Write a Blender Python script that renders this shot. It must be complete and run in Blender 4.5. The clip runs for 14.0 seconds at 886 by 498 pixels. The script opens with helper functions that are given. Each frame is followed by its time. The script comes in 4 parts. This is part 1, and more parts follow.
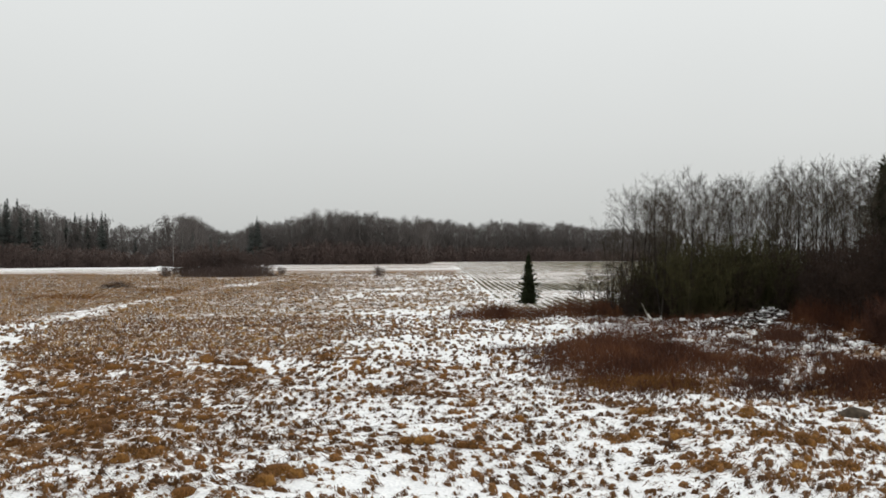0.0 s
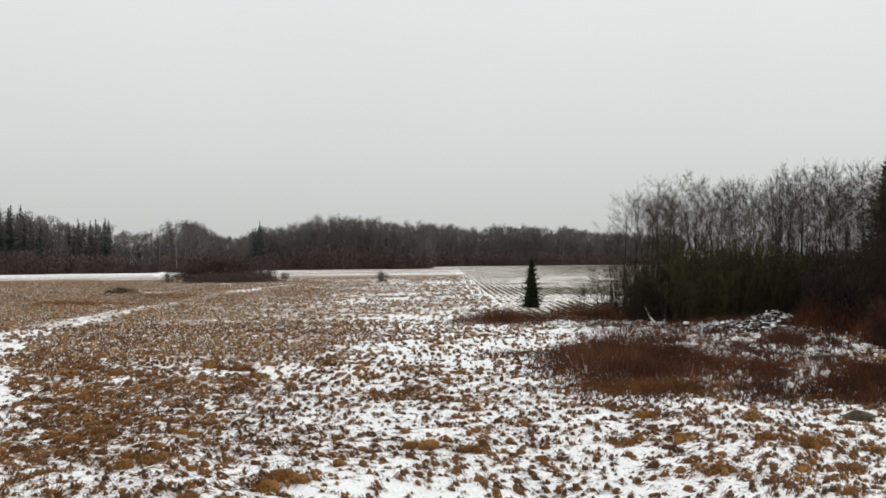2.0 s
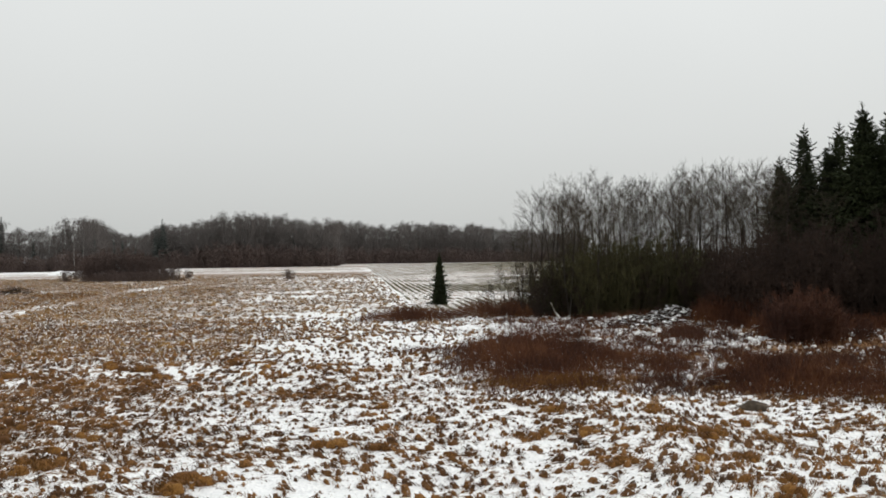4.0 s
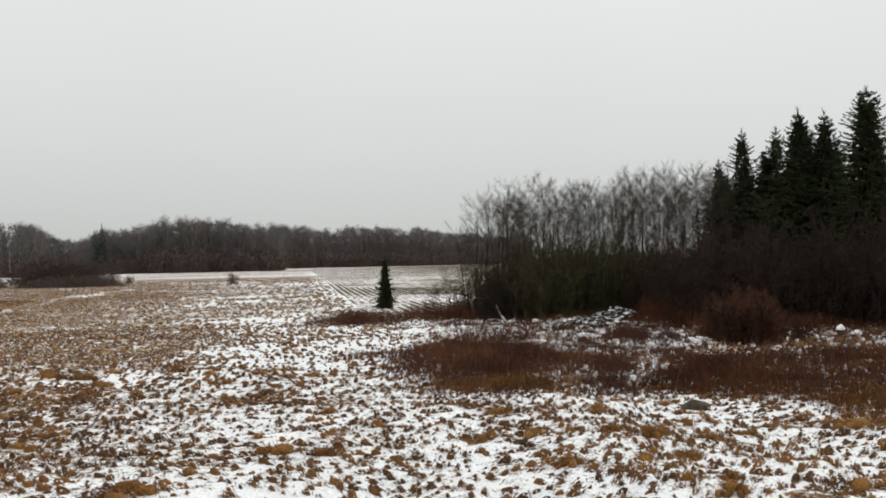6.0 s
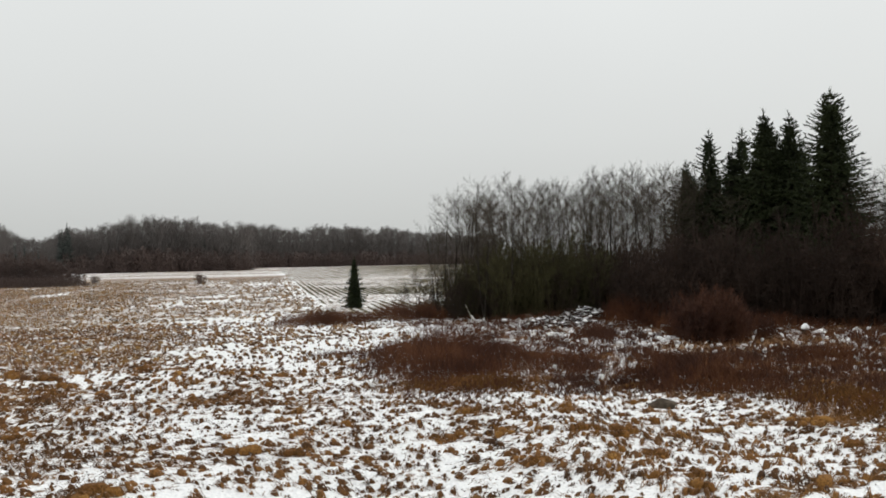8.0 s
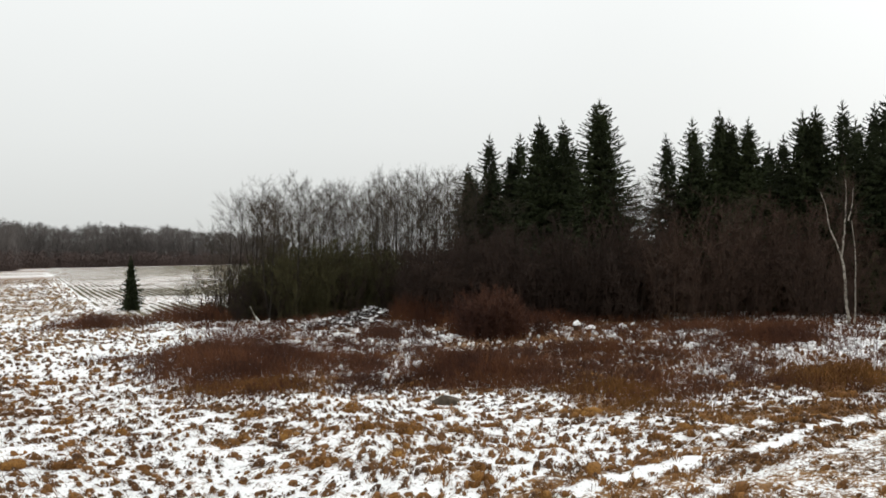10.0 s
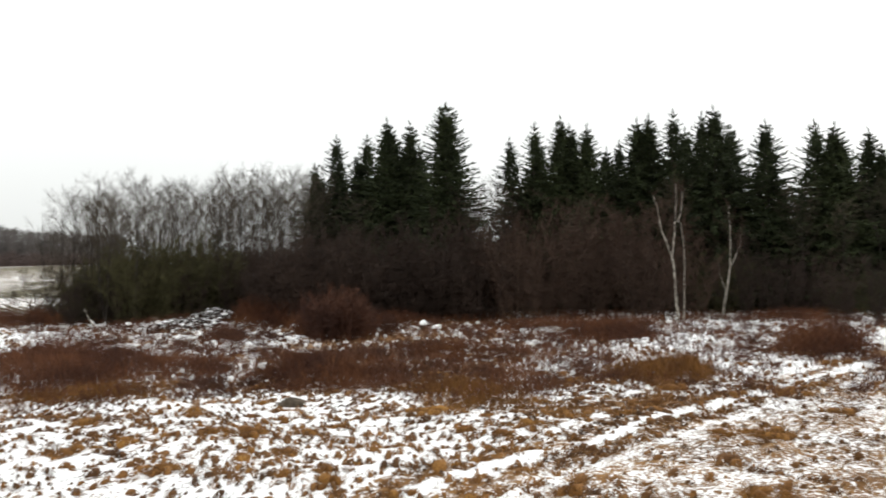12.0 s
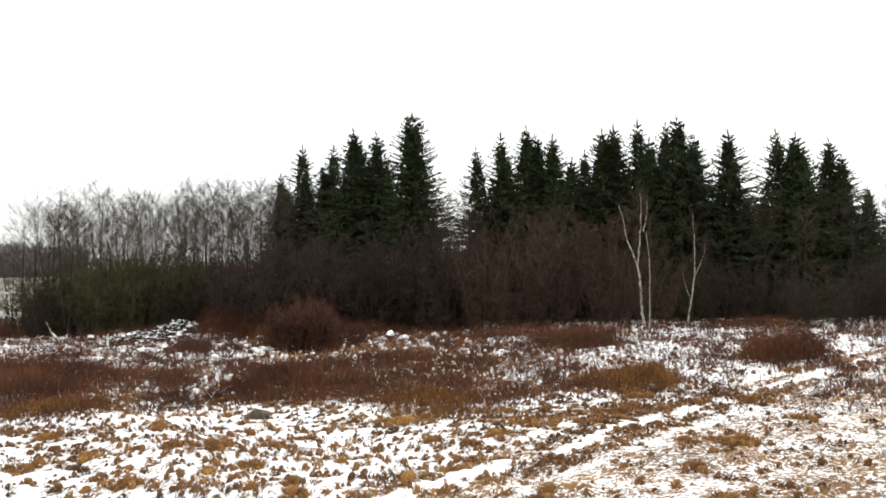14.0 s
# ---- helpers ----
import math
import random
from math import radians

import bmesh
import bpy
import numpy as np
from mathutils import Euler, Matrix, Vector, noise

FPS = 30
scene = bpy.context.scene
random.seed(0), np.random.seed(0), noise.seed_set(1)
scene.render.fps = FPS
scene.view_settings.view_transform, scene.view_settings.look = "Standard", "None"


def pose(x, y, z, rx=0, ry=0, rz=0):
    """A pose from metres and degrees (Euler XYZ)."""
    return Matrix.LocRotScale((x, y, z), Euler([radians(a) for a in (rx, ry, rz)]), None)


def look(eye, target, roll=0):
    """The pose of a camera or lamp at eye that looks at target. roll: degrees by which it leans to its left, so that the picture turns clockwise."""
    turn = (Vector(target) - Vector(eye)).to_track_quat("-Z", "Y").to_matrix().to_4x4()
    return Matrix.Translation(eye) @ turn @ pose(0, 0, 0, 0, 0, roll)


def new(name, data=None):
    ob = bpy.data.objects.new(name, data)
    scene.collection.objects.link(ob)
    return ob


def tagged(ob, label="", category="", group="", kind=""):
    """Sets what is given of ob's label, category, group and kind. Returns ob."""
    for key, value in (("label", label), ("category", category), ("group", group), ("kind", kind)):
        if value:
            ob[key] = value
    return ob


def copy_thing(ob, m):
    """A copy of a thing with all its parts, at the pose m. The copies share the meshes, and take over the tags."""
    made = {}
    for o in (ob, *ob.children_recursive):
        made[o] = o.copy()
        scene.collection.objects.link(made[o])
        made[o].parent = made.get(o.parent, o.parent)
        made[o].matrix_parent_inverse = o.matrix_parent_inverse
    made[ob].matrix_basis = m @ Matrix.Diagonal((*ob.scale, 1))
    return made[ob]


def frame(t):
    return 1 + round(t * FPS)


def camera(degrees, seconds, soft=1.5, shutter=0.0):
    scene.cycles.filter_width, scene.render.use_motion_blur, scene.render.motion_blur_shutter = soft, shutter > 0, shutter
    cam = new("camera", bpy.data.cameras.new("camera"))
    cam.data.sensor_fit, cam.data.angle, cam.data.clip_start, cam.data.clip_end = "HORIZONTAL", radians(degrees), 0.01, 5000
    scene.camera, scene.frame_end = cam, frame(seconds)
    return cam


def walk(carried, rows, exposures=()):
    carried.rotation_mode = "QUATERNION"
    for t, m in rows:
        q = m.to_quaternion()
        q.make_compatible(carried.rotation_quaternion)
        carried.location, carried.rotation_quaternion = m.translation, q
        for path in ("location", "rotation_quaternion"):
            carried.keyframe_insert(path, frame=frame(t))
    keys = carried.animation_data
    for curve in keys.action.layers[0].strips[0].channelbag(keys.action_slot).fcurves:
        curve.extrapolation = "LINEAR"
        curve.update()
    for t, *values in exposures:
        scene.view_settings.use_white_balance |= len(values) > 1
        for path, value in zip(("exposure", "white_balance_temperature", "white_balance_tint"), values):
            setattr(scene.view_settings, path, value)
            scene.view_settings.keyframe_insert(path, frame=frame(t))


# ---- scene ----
# The camera stands five metres above the meadow and only turns.
cam = camera(50.2, 14.0, soft=1.7, shutter=0.3)
EYE = 5.0
# seconds, turn to the right, tilt up, lean to the right
ROWS = [
    (0, 0.00, 0.30, 0.25),
    (0.5, -0.18, 0.56, 0.37),
    (1, -0.13, 0.59, 0.35),
    (1.5, -0.15, 0.53, 0.39),
    (2, -0.17, 0.58, 0.51),
    (2.5, -0.20, 0.59, 0.52),
    (2.6, 0.12, 0.56, 0.55),
    (2.7, 1.38, 0.51, 0.58),
    (2.8, 3.60, 0.47, 0.62),
    (2.9, 5.14, 0.42, 0.66),
    (3, 5.34, 0.39, 0.69),
    (3.1, 5.27, 0.38, 0.69),
    (3.2, 5.27, 0.38, 0.69),
    (5.3, 5.65, 0.29, 0.76),
    (5.5, 5.59, 0.29, 0.77),
    (5.7, 6.61, 0.38, 0.89),
    (5.8, 7.46, 0.42, 0.95),
    (5.9, 8.18, 0.46, 1.02),
    (6, 8.70, 0.51, 1.08),
    (6.1, 9.14, 0.45, 1.07),
    (6.2, 9.61, 0.39, 1.07),
    (6.4, 10.26, 0.27, 1.05),
    (6.5, 10.47, 0.21, 1.05),
    (7, 10.51, 0.36, 1.08),
    (7.5, 10.45, 0.47, 1.06),
    (8, 10.55, 0.45, 1.05),
    (8.5, 10.45, 0.43, 1.08),
    (8.6, 10.61, 0.45, 1.10),
    (8.7, 10.61, 0.47, 1.13),
    (8.8, 10.87, 0.49, 1.16),
    (8.9, 13.26, 0.49, 1.20),
    (9, 17.25, 0.49, 1.24),
    (9.1, 21.42, 0.37, 1.09),
    (9.2, 23.44, 0.25, 0.94),
    (11.3, 23.34, 0.23, 0.95),
    (11.5, 23.15, 0.23, 0.95),
    (11.6, 23.47, 0.22, 0.94),
    (11.7, 24.81, 0.20, 0.93),
    (11.8, 27.81, 0.16, 0.93),
    (11.9, 30.80, 0.13, 0.93),
    (12, 32.68, 0.11, 0.92),
    (12.1, 33.47, 0.15, 0.97),
    (12.2, 33.61, 0.19, 1.01),
    (12.5, 33.49, 0.32, 1.15),
    (13, 35.06, 0.40, 1.41),
    (13.5, 34.79, 0.37, 1.19),
    (14, 34.69, 0.68, 1.21),
]
EXPOSURES = [(0.0, 0.0), (8.6, 0.0), (9.2, 0.04), (11.2, 0.52), (11.6, 0.55), (12.1, 0.60), (12.6, 0.72), (13.0, 0.88), (14.0, 0.90)]
walk(cam, [(t, pose(0, 0, EYE, 0, 0, -yaw) @ pose(0, 0, 0, 90 + pitch) @ pose(0, 0, 0, 0, 0, -roll))
           for t, yaw, pitch, roll in ROWS], EXPOSURES)

# ---- light: an overcast winter sky, a wide weak sun behind the cloud ----
SUN_EL, SUN_AZ = 24.0, 75.0
world = bpy.data.worlds.new("overcast")
scene.world = world
world.use_nodes = True
wn, wl = world.node_tree.nodes, world.node_tree.links
wn.clear()
w_out = wn.new("ShaderNodeOutputWorld")
w_bg = wn.new("ShaderNodeBackground")
w_sky = wn.new("ShaderNodeTexSky")
w_sky.sky_type = 'NISHITA'
w_sky.sun_disc = False
w_sky.sun_elevation, w_sky.sun_rotation = radians(SUN_EL), radians(SUN_AZ)
w_sky.dust_density = 4.0
w_hsv = wn.new("ShaderNodeHueSaturation")
w_hsv.inputs["Saturation"].default_value = 0.15
w_hsv.inputs["Value"].default_value = 0.08
w_tc = wn.new("ShaderNodeTexCoord")
w_sep = wn.new("ShaderNodeSeparateXYZ")
w_ramp = wn.new("ShaderNodeValToRGB")
stops = w_ramp.color_ramp.elements
stops[0].position, stops[0].color = 0.0, (0.60, 0.615, 0.60, 1)
stops[1].position, stops[1].color = 1.0, (1.50, 1.53, 1.53, 1)
mid = stops.new(0.12)
mid.color = (0.735, 0.755, 0.745, 1)
mid = stops.new(0.30)
mid.color = (0.86, 0.885, 0.88, 1)
w_noise = wn.new("ShaderNodeTexNoise")
w_noise.inputs["Scale"].default_value = 1.6
w_noise.inputs["Detail"].default_value = 3
w_cloud = wn.new("ShaderNodeMapRange")
w_cloud.inputs["To Min"].default_value, w_cloud.inputs["To Max"].default_value = 0.92, 1.08
w_mul = wn.new("ShaderNodeVectorMath")
w_mul.operation = 'SCALE'
w_mix = wn.new("ShaderNodeMix")
w_mix.data_type = 'RGBA'
w_mix.inputs["Factor"].default_value = 0.12
wl.new(w_tc.outputs["Generated"], w_sep.inputs[0])
wl.new(w_tc.outputs["Generated"], w_noise.inputs["Vector"])
wl.new(w_noise.outputs["Fac"], w_cloud.inputs["Value"])
wl.new(w_sep.outputs["Z"], w_ramp.inputs["Fac"])
wl.new(w_ramp.outputs["Color"], w_mul.inputs[0])
wl.new(w_cloud.outputs["Result"], w_mul.inputs["Scale"])
wl.new(w_sky.outputs["Color"], w_hsv.inputs["Color"])
wl.new(w_mul.outputs["Vector"], w_mix.inputs["A"])
wl.new(w_hsv.outputs["Color"], w_mix.inputs["B"])
wl.new(w_mix.outputs["Result"], w_bg.inputs["Color"])
wl.new(w_bg.outputs["Background"], w_out.inputs["Surface"])

sun = new("sun", bpy.data.lights.new("sun", 'SUN'))
sun.data.energy, sun.data.angle, sun.data.color = 0.5, radians(30), (1.0, 0.97, 0.93)
sun_dir = Vector((math.sin(radians(SUN_AZ)) * math.cos(radians(SUN_EL)), math.cos(radians(SUN_AZ)) * math.cos(radians(SUN_EL)), math.sin(radians(SUN_EL))))
sun.matrix_world = look(sun_dir * 60, (0, 0, 0))


# ---- materials ----
def principled(name, rough=0.9):
    m = bpy.data.materials.new(name)
    m.use_nodes = True
    b = m.node_tree.nodes["Principled BSDF"]
    b.inputs["Roughness"].default_value = rough
    b.inputs["Specular IOR Level"].default_value = 0.2
    return m, m.node_tree.nodes, m.node_tree.links, b


def ramp(nodes, cols):
    r = nodes.new("ShaderNodeValToRGB")
    e = r.color_ramp.elements
    e[0].position, e[0].color = cols[0][0], (*cols[0][1], 1)
    e[1].position, e[1].color = cols[-1][0], (*cols[-1][1], 1)
    for p, c in cols[1:-1]:
        e.new(p).color = (*c, 1)
    return r


def strand_mat(name, cols, patch=0.15, rough=0.85, thing=0.0):
    """Twigs, needles, blades: a tone for each strand, drifting with the place, and from plant to plant."""
    m, n, l, b = principled(name, rough)
    geo = n.new("ShaderNodeNewGeometry")
    noi = n.new("ShaderNodeTexNoise")
    noi.inputs["Scale"].default_value, noi.inputs["Detail"].default_value = patch, 3
    l.new(geo.outputs["Position"], noi.inputs["Vector"])
    mr = n.new("ShaderNodeMapRange")
    mr.inputs["From Min"].default_value, mr.inputs["From Max"].default_value = 0.3, 0.7
    l.new(noi.outputs["Fac"], mr.inputs["Value"])
    mix = n.new("ShaderNodeMix")
    mix.inputs["Factor"].default_value = 0.55
    l.new(geo.outputs["Random Per Island"], mix.inputs["A"])
    l.new(mr.outputs["Result"], mix.inputs["B"])
    out = mix.outputs["Result"]
    if thing:
        inf = n.new("ShaderNodeObjectInfo")
        mix2 = n.new("ShaderNodeMix")
        mix2.inputs["Factor"].default_value = thing
        l.new(out, mix2.inputs["A"])
        l.new(inf.outputs["Random"], mix2.inputs["B"])
        out = mix2.outputs["Result"]
    r = ramp(n, cols)
    l.new(out, r.inputs["Fac"])
    l.new(r.outputs["Color"], b.inputs["Base Color"])
    return m


def bark_mat(name, cols, scale=6.0, stretch=0.25):
    m, n, l, b = principled(name, 0.9)
    tc, mp = n.new("ShaderNodeTexCoord"), n.new("ShaderNodeMapping")
    mp.inputs["Scale"].default_value = (1, 1, stretch)
    noi = n.new("ShaderNodeTexNoise")
    noi.inputs["Scale"].default_value, noi.inputs["Detail"].default_value = scale, 6
    r = ramp(n, cols)
    bmp = n.new("ShaderNodeBump")
    bmp.inputs["Strength"].default_value, bmp.inputs["Distance"].default_value = 0.6, 0.02
    l.new(tc.outputs["Object"], mp.inputs["Vector"])
    l.new(mp.outputs["Vector"], noi.inputs["Vector"])
    l.new(noi.outputs["Fac"], r.inputs["Fac"])
    l.new(r.outputs["Color"], b.inputs["Base Color"])
    l.new(noi.outputs["Fac"], bmp.inputs["Height"])
    l.new(bmp.outputs["Normal"], b.inputs["Normal"])
    return m


def ground_mat():
    """Thin snow over dead grass; the attribute cover says how much grass shows."""
    m, n, l, b = principled("snowy_meadow", 0.85)
    tc, at = n.new("ShaderNodeTexCoord"), n.new("ShaderNodeAttribute")
    at.attribute_name = "cover"
    mp = n.new("ShaderNodeMapping")
    mp.inputs["Rotation"].default_value = (0, 0, radians(35))
    mp.inputs["Scale"].default_value = (1.0, 1.1, 1.0)
    n1, n2, n3 = (n.new("ShaderNodeTexNoise") for _ in range(3))
    for k, s, d in ((n1, 2.6, 5), (n2, 0.35, 4), (n3, 14.0, 4)):
        k.inputs["Scale"].default_value, k.inputs["Detail"].default_value = s, d
    n1.inputs["Distortion"].default_value = 0.6
    l.new(tc.outputs["Object"], mp.inputs["Vector"])
    l.new(mp.outputs["Vector"], n1.inputs["Vector"])
    l.new(tc.outputs["Object"], n2.inputs["Vector"])
    l.new(tc.outputs["Object"], n3.inputs["Vector"])
    thr = n.new("ShaderNodeMapRange")
    thr.inputs["To Min"].default_value, thr.inputs["To Max"].default_value = 0.24, 0.72
    l.new(at.outputs["Fac"], thr.inputs["Value"])
    n4 = n.new("ShaderNodeTexNoise")
    n4.inputs["Scale"].default_value, n4.inputs["Detail"].default_value, n4.inputs["Distortion"].default_value = 7.5, 3, 0.9
    l.new(mp.outputs["Vector"], n4.inputs["Vector"])
    broken = n.new("ShaderNodeMix")
    mown = n.new("ShaderNodeAttribute")
    mown.attribute_name = "mown"
    l.new(mown.outputs["Fac"], broken.inputs["Factor"])
    l.new(n1.outputs["Fac"], broken.inputs["A"])
    l.new(n4.outputs["Fac"], broken.inputs["B"])
    sub = n.new("ShaderNodeMath")
    sub.operation = 'SUBTRACT'
    l.new(thr.outputs["Result"], sub.inputs[0])
    l.new(broken.outputs["Result"], sub.inputs[1])
    mask = n.new("ShaderNodeMapRange")
    mask.inputs["From Min"].default_value, mask.inputs["From Max"].default_value = -0.03, 0.05
    l.new(sub.outputs[0], mask.inputs["Value"])
    tone = n.new("ShaderNodeMix")
    tone.inputs["Factor"].default_value = 0.5
    l.new(n2.outputs["Fac"], tone.inputs["A"])
    l.new(n3.outputs["Fac"], tone.inputs["B"])
    grass = ramp(n, [(0.32, (0.052, 0.027, 0.011)), (0.5, (0.150, 0.073, 0.023)), (0.68, (0.27, 0.140, 0.043))])
    l.new(tone.outputs["Result"], grass.inputs["Fac"])
    snow = ramp(n, [(0.3, (0.66, 0.665, 0.67)), (0.62, (0.87, 0.868, 0.858))])
    l.new(n3.outputs["Fac"], snow.inputs["Fac"])
    mix = n.new("ShaderNodeMix")
    mix.data_type = 'RGBA'
    l.new(mask.outputs["Result"], mix.inputs["Factor"])
    l.new(snow.outputs["Color"], mix.inputs["A"])
    l.new(grass.outputs["Color"], mix.inputs["B"])
    l.new(mix.outputs["Result"], b.inputs["Base Color"])
    bmp = n.new("ShaderNodeBump")
    bmp.inputs["Strength"].default_value, bmp.inputs["Distance"].default_value = 0.7, 0.06
    l.new(n1.outputs["Fac"], bmp.inputs["Height"])
    l.new(bmp.outputs["Normal"], b.inputs["Normal"])
    return m


def tussock_mat(name, cols, patch, dusting):
    """Matted dead grass: fine streaks, a tone for each blade, snow caught in it."""
    m = strand_mat(name, cols, patch)
    n, l = m.node_tree.nodes, m.node_tree.links
    b = n["Principled BSDF"]
    tone = b.inputs["Base Color"].links[0].from_socket
    geo = n.new("ShaderNodeNewGeometry")
    fine, drift = n.new("ShaderNodeTexNoise"), n.new("ShaderNodeTexNoise")
    fine.inputs["Scale"].default_value, fine.inputs["Detail"].default_value = 30.0, 4
    drift.inputs["Scale"].default_value, drift.inputs["Detail"].default_value = 9.0, 4
    drift.inputs["Distortion"].default_value = 0.8
    l.new(geo.outputs["Position"], fine.inputs["Vector"])
    l.new(geo.outputs["Position"], drift.inputs["Vector"])
    streak = n.new("ShaderNodeMapRange")
    streak.inputs["From Min"].default_value, streak.inputs["From Max"].default_value = 0.3, 0.7
    streak.inputs["To Min"].default_value, streak.inputs["To Max"].default_value = 0.45, 1.55
    l.new(fine.outputs["Fac"], streak.inputs["Value"])
    grain = n.new("ShaderNodeVectorMath")
    grain.operation = 'SCALE'
    l.new(tone, grain.inputs[0])
    l.new(streak.outputs["Result"], grain.inputs["Scale"])
    mask = n.new("ShaderNodeMapRange")
    mask.inputs["From Min"].default_value, mask.inputs["From Max"].default_value = dusting, dusting + 0.05
    l.new(drift.outputs["Fac"], mask.inputs["Value"])
    mix = n.new("ShaderNodeMix")
    mix.data_type = 'RGBA'
    l.new(mask.outputs["Result"], mix.inputs["Factor"])
    l.new(grain.outputs["Vector"], mix.inputs["A"])
    mix.inputs["B"].default_value = (0.83, 0.83, 0.82, 1)
    l.new(mix.outputs["Result"], b.inputs["Base Color"])
    return m


M_GROUND = ground_mat()
M_SNOW = bark_mat("snow", [(0.3, (0.74, 0.745, 0.75)), (0.65, (0.90, 0.898, 0.89))], 9.0, 1.0)
M_GRASS = tussock_mat("dead_grass", [(0.15, (0.064, 0.033, 0.011)), (0.5, (0.160, 0.084, 0.025)), (0.85, (0.28, 0.154, 0.046))], 0.35, 0.56)
M_STRAW = tussock_mat("straw", [(0.15, (0.066, 0.028, 0.009)), (0.5, (0.158, 0.070, 0.017)), (0.9, (0.28, 0.138, 0.034))], 0.5, 0.80)
M_TUSSOCK = tussock_mat("tussock_grass", [(0.15, (0.052, 0.026, 0.012)), (0.5, (0.116, 0.055, 0.020)), (0.9, (0.23, 0.108, 0.032))], 0.6, 0.60)
M_WEED = strand_mat("weed_stems", [(0.15, (0.027, 0.011, 0.007)), (0.5, (0.078, 0.028, 0.013)), (0.9, (0.165, 0.068, 0.025))], 0.35)
M_MAROON = strand_mat("maroon_twigs", [(0.1, (0.026, 0.011, 0.008)), (0.5, (0.062, 0.026, 0.016)), (0.9, (0.11, 0.048, 0.026))], 0.4)
M_MAUVE = strand_mat("mauve_twigs", [(0.1, (0.029, 0.017, 0.012)), (0.5, (0.054, 0.032, 0.022)), (0.9, (0.086, 0.054, 0.037))], 0.1, thing=0.4)
M_OLIVE = strand_mat("olive_twigs", [(0.1, (0.024, 0.021, 0.009)), (0.5, (0.047, 0.042, 0.017)), (0.9, (0.074, 0.067, 0.027))], 0.1, thing=0.4)
M_TWIG = strand_mat("bare_twigs", [(0.1, (0.028, 0.021, 0.014)), (0.5, (0.056, 0.043, 0.029)), (0.9, (0.098, 0.079, 0.055))], 0.08, thing=0.4)
M_BRUSH = strand_mat("brown_twigs", [(0.1, (0.015, 0.010, 0.007)), (0.5, (0.030, 0.019, 0.014)), (0.9, (0.052, 0.033, 0.024))], 0.1, thing=0.4)
M_NEEDLE = strand_mat("spruce_needles", [(0.1, (0.011, 0.014, 0.006)), (0.5, (0.023, 0.030, 0.011)), (0.9, (0.044, 0.056, 0.021))], 0.5, thing=0.3)
# Distant twigs are paler than near ones: distance haze put into the base colour.
M_HAZETWIG = strand_mat("far_twigs", [(0.1, (0.103, 0.091, 0.085)), (0.5, (0.116, 0.103, 0.096)), (0.9, (0.130, 0.116, 0.109))], 0.02)
# Spruce needles greyed and lightened, haze painted in for the far spruces.
M_HAZENEEDLE = strand_mat("far_needles", [(0.1, (0.066, 0.073, 0.067)), (0.9, (0.088, 0.096, 0.088))], 0.03)
# Reddish brown brush, its colour lightened to carry the haze of distance.
M_HAZEBRUSH = strand_mat("far_brush", [(0.1, (0.075, 0.056, 0.050)), (0.9, (0.110, 0.078, 0.068))], 0.03)
M_BARK = bark_mat("grey_bark", [(0.3, (0.016, 0.013, 0.010)), (0.55, (0.036, 0.030, 0.024)), (0.75, (0.068, 0.058, 0.047))])
M_SPRUCEBARK = bark_mat("spruce_bark", [(0.3, (0.03, 0.022, 0.018)), (0.7, (0.09, 0.068, 0.055))])
M_BIRCHBARK = bark_mat("birch_bark", [(0.38, (0.06, 0.05, 0.045)), (0.48, (0.22, 0.195, 0.16)), (0.7, (0.38, 0.345, 0.30))], 3.0, 1.6)
M_PALEBARK = bark_mat("pale_bark", [(0.36, (0.16, 0.15, 0.14)), (0.6, (0.38, 0.36, 0.33))], 1.5, 1.0)
M_WHITEBARK = bark_mat("white_bark", [(0.3, (0.5, 0.48, 0.45)), (0.6, (0.78, 0.77, 0.74))], 4.0, 1.4)
M_STONE = bark_mat("field_stone", [(0.3, (0.030, 0.023, 0.016)), (0.7, (0.095, 0.072, 0.050))], 5.0, 1.0)
M_RIDGE = bark_mat("stubble_rows", [(0.36, (0.050, 0.042, 0.020)), (0.60, (0.120, 0.100, 0.046)), (0.72, (0.55, 0.55, 0.53))], 1.3, 1.0)


